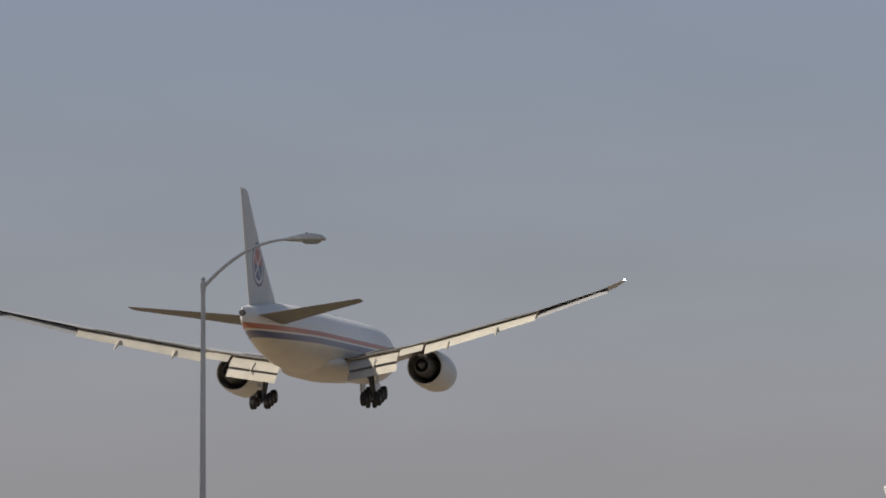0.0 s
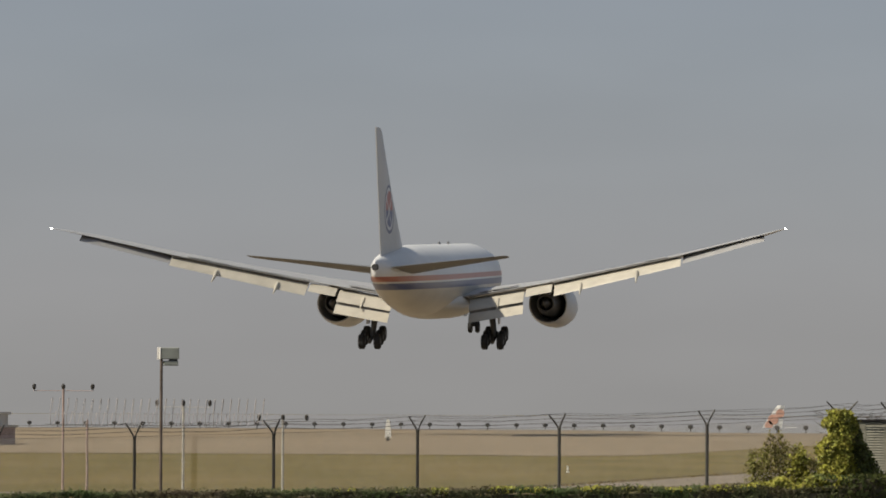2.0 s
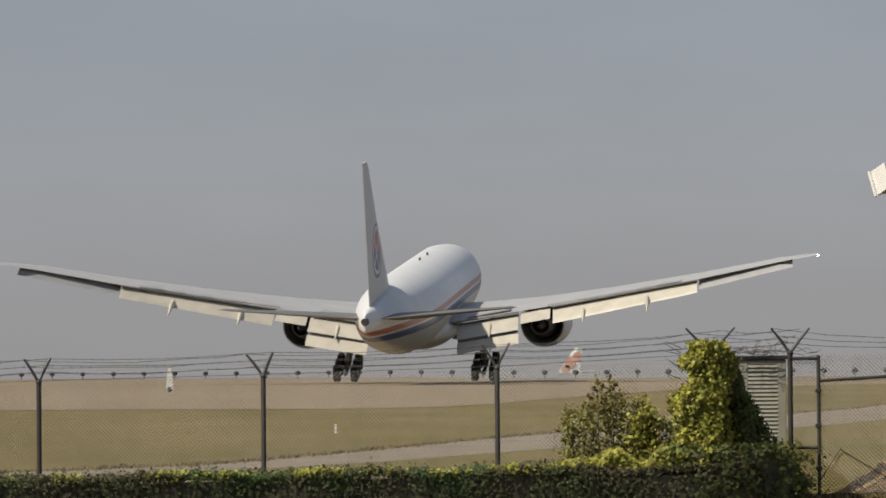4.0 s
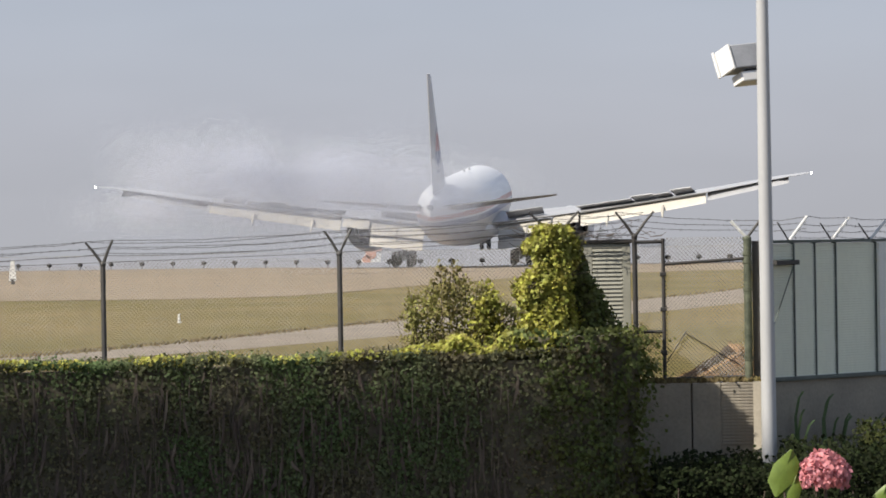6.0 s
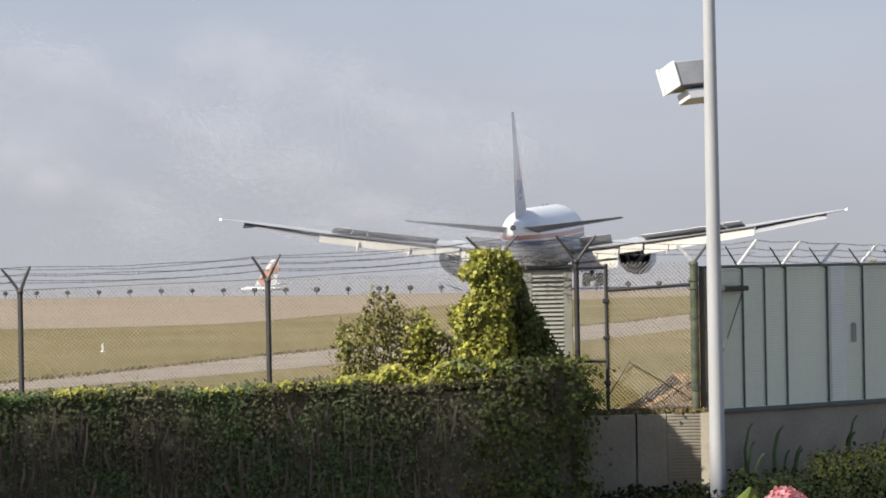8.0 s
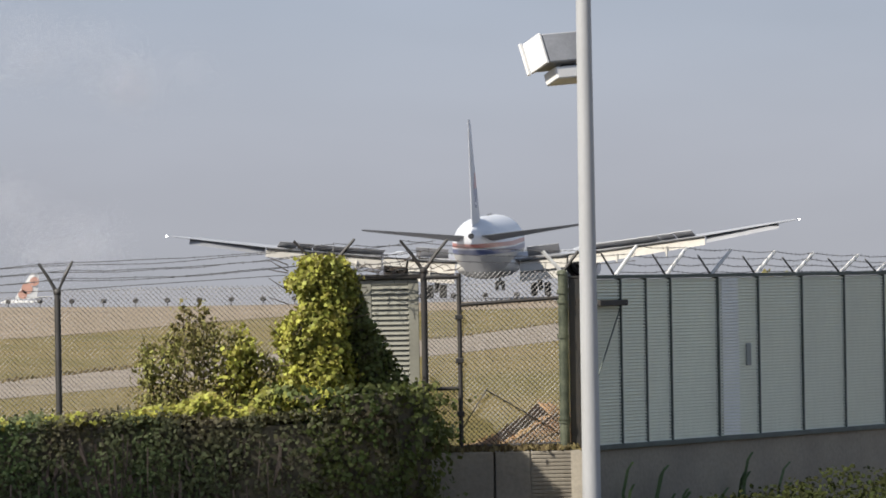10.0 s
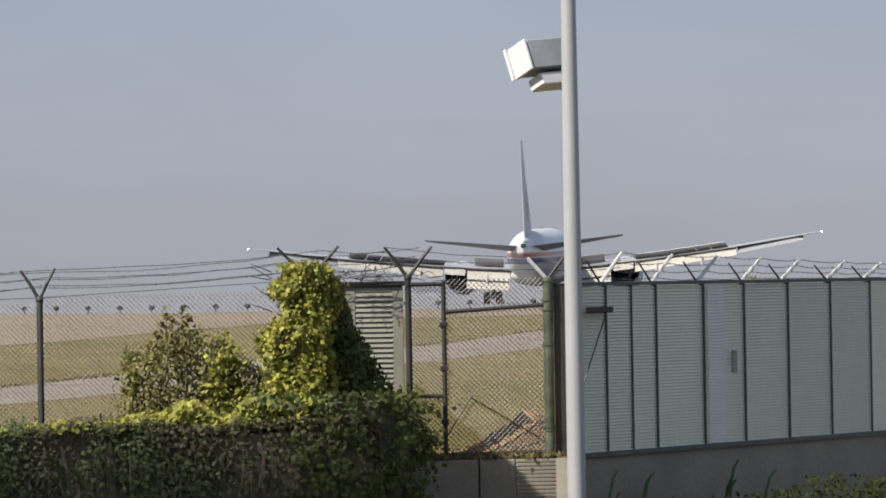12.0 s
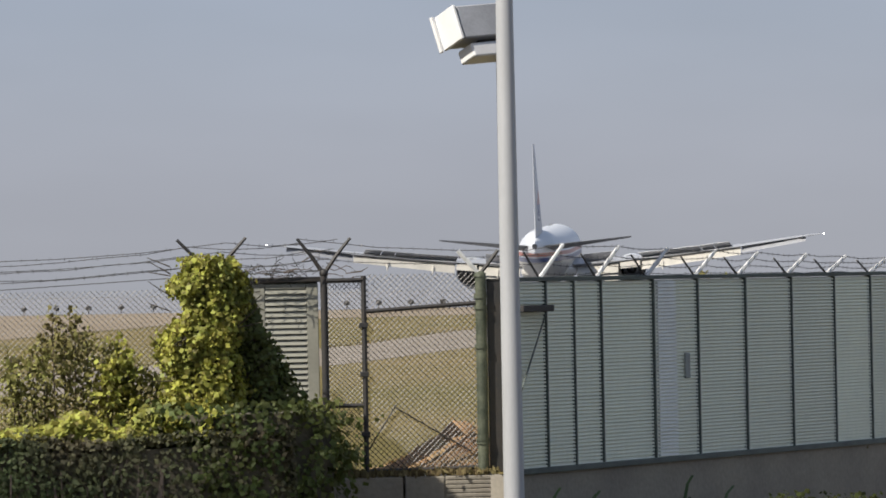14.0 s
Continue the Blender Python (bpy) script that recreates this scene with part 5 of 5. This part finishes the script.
            spoilers.append((sp, pose(org.x, org.y, org.z, 0, 0, -s * 19 if xm > 8 else 0) @ pose(0, 0, 0, 0, -s * 5, 0), xm))
        wings.append((w, s, root))
    return ob, wings, spoilers, gears, bogies


PLANE, WINGS, SPOILERS, GEARS, BOGIES = airliner()


# ---- a taxiing airliner far behind, of which little but the tail shows ----
def far_jet():
    ob = thing("taxiing_jet", "far taxiing jet with orange and white tail", "airliner")
    bm = bmesh.new()
    rows = []
    for z, le, te in ((0.1, 2.0, -1.0), (0.9, 1.5, -1.05), (3.4, -0.2, -1.35), (3.55, -0.4, -1.35)):
        rows.append([Vector((x, dy, z)) for x, dy in ((-le, 0), (-(le + te) / 2, -0.12), (-te, 0), (-(le + te) / 2, 0.12))])
    fin = part("tail_fin", rings(bm, rows), SIGNWHITE, ob, "white tail fin")
    for x, z, r in ((-0.3, 1.5, 0.75), (0.7, 2.4, 0.62), (-0.9, 0.7, 0.6)):
        bm = bmesh.new()
        bmesh.ops.create_circle(bm, cap_ends=True, segments=16, radius=r, matrix=pose(x, -0.135, z, 90))
        bmesh.ops.solidify(bm, geom=bm.faces[:], thickness=0.03)
        part("orange_patch", bm, ORANGE, fin)
    bm = rings(bmesh.new(), [[Vector((x, r * math.cos(a), -0.4 + r * math.sin(a))) for a in (2 * math.pi * k / 16 for k in range(16))] for x, r in ((2.0, 0.1), (0.5, 0.25), (-1.5, 0.36), (-3.2, 0.36), (-3.8, 0.1))])
    part("fuselage", bm, SIGNWHITE, ob, smooth=50)
    for s in (-1, 1):
        bm = rings(bmesh.new(), [[Vector((x + k * 1.5, s * (0.4 + k * 3), z + k * 0.2)) for x, z in ((0.2, 0.2), (1.6, 0.22), (1.6, 0.16), (0.2, 0.14))] for k in (0, 1)])
        part("tailplane", bm, SIGNWHITE, ob)
    return ob


JET = far_jet()


# ---- tyre smoke, in loose rigid puffs ----
def puff(n, sx, sy, sz, size, seed):
    """A cloud of very fine flecks with a billowing outline."""
    g = np.random.default_rng(seed)
    lobes = g.normal(0, 0.8, (9, 3)) * (sx, sy, sz)
    c = lobes[g.integers(0, 9, n)] + g.normal(0, 1, (n, 3)) * (sx * 0.6, sy * 0.6, sz * 0.62)
    v = (c[:, None, :] + g.normal(0, size, (n, 3, 3))).reshape(-1, 3)
    me = bpy.data.meshes.new("smoke_puff")
    me.from_pydata(v, [], np.arange(3 * n).reshape(-1, 3))
    me.materials.append(SMOKE)
    return tagged(new("smoke_puff", me), "pale drifting puff of tyre smoke over the runway", "smoke", "tyre smoke", "stuff")


PUFFS = [puff(60000, 2.0 + 0.12 * (k % 8), 1.4, 1.15 + 0.08 * (k % 6), 0.0122, k + 1) for k in range(24)]


# ---- what moves ----
def plane_pose(x, y, z, yaw, pitch, roll):
    return pose(x, y, z, 0, 0, -yaw) @ pose(0, 0, 0, pitch, 0, 0) @ pose(0, 0, 0, 0, roll, 0)


def motions():
    walk(PLANE, [
        (0, plane_pose(-43.50, 270.46, 17.52, 6.00, 0.17, -1.24)),
        (0.5, plane_pose(-40.03, 312.02, 15.52, 5.88, 0.65, -0.93)),
        (1, plane_pose(-36.83, 313.44, 13.22, 4.97, 1.12, -0.24)),
        (1.5, plane_pose(-32.42, 303.27, 10.62, 4.47, 1.64, -0.10)),
        (2, plane_pose(-29.35, 287.35, 8.45, 3.88, 2.51, 0.15)),
        (4.5, plane_pose(-9.52, 280.13, 0.57, 3.97, 5.93, -0.19)),
        (5, plane_pose(-5.28, 299.01, 0.63, 4.71, 4.78, -0.66)),
        (5.5, plane_pose(-1.51, 317.30, 0.60, 4.27, 4.70, -0.34)),
        (6, plane_pose(2.17, 337.09, 0.20, 5.01, 3.10, -0.14)),
        (6.5, plane_pose(6.07, 357.46, 0.35, 5.49, 2.91, -0.16)),
        (7, plane_pose(10.12, 379.12, 0.21, 6.24, 1.85, 0.21)),
        (7.5, plane_pose(14.04, 393.74, 0.26, 6.72, 1.98, -0.30)),
        (8, plane_pose(18.16, 394.54, 0.29, 7.02, 1.47, 0.23)),
        (8.5, plane_pose(21.93, 390.64, 0.35, 7.01, 0.80, -0.27)),
        (11, plane_pose(36.81, 416.80, 0.12, 6.55, 1.54, -0.61)),
        (11.5, plane_pose(39.46, 430.21, 0.08, 6.86, 0.90, -0.69)),
        (12, plane_pose(42.16, 443.08, 0.14, 7.85, 0.97, -0.72)),
        (12.5, plane_pose(45.26, 450.50, 0.09, 8.22, 1.43, -0.94)),
        (13, plane_pose(48.94, 448.24, 0.40, 7.57, 1.66, 0.08)),
        (13.5, plane_pose(52.46, 450.38, 0.40, 7.24, 1.31, -0.29)),
        (14, plane_pose(55.58, 460.83, 0.40, 8.99, 1.65, -0.02)),
    ])
    lift = ((0.0, 5.3), (2.0, 5.3), (4.5, 4.6), (5.0, 3.4), (6.5, 2.1), (8.0, 1.2), (11.0, 0.2), (14.0, 0.0))
    for w, s, root in WINGS:
        walk(w, [(t, pose(root.x, root.y, root.z, 0, -s * a, 0)) for t, a in lift])
    for sp, org, xm in SPOILERS:
        last = 26 if xm > 8 else 42
        early = last * 0.75 if 17 < xm < 18 or xm > 20 else 0
        rows = ((0.0, 0), (4.4, 0), (4.8, early), (5.5, early), (6.3, last), (14.0, last))
        walk(sp, [(t, org @ pose(0, 0, 0, -a, 0, 0)) for t, a in rows])
    for g in GEARS:
        walk(g, [(0.0, pose(0, 0, -0.5)), (4.2, pose(0, 0, -0.4)), (4.9, pose(0, 0, 0)), (14.0, pose(0, 0, 0))])
    for bg, x in BOGIES:
        walk(bg, [(0.0, pose(x, 0, 0.2, 13)), (4.2, pose(x, 0, 0.3, 13)), (4.7, pose(x, 0, 0.62, 4)), (5.0, pose(x, 0, 0.7, 0)), (14.0, pose(x, 0, 0.7, 0))])
    walk(JET, [(t, pose(x, 520, z)) for t, x, z in ((0.0, 4.5, -0.2), (1.0, 2.9, -0.3), (1.5, 2.0, -0.4), (2.0, 0.6, -0.3), (4.5, -5.1, -0.2), (5.0, -6.7, -0.3), (6.5, -10.7, -0.25), (7.5, -11.9, 0.6), (8.5, -16.5, 0.7), (11.0, -24.2, 0.35), (14.0, -34.0, 0.35))])
    # time, centre, half spread across and up
    drift = ((4.5, -9.8, 246, 1.5, 3.9, 0.3), (4.7, -10.7, 247, 2.5, 3.5, 0.6), (4.9, -8.0, 247, 3.4, 4.8, 1.0), (5.1, -8.1, 248, 3.4, 5.3, 1.4), (5.3, -7.1, 248, 4.6, 5.7, 1.5), (5.5, -7.6, 249, 5.3, 6.5, 1.6), (5.9, -9.5, 250, 5.9, 10.1, 2.6), (6.4, -8.3, 252, 7.1, 14.1, 3.9), (7.0, -10.9, 254, 9.5, 18.5, 6.3), (7.7, -13.9, 256, 11.6, 22.5, 8.3), (8.5, -11.5, 258, 12.6, 26.2, 9.5), (11.0, -75.0, 262, 26.0, 50.0, 18.0), (14.0, -125.0, 270, 40.0, 60.0, 24.0))
    for k, ob in enumerate(PUFFS):
        u, v = ((k * 7) % 24 - 11.5) / 11.5, ((k * 5) % 24 - 11.5) / 11.5
        rows = [(0.0, pose(-8.5 + 3 * u, 246, -12)), (4.2, pose(-8.5 + 3 * u, 246, -7))]
        for t, x, y, z, wide, high in drift:
            rows.append((t, pose(x + u * wide, y + k * 0.15, z + (v * 0.85 - 0.35 * u) * high, 0, 0, 5 * (t - 4.5) * u)))
        walk(ob, rows)


motions()
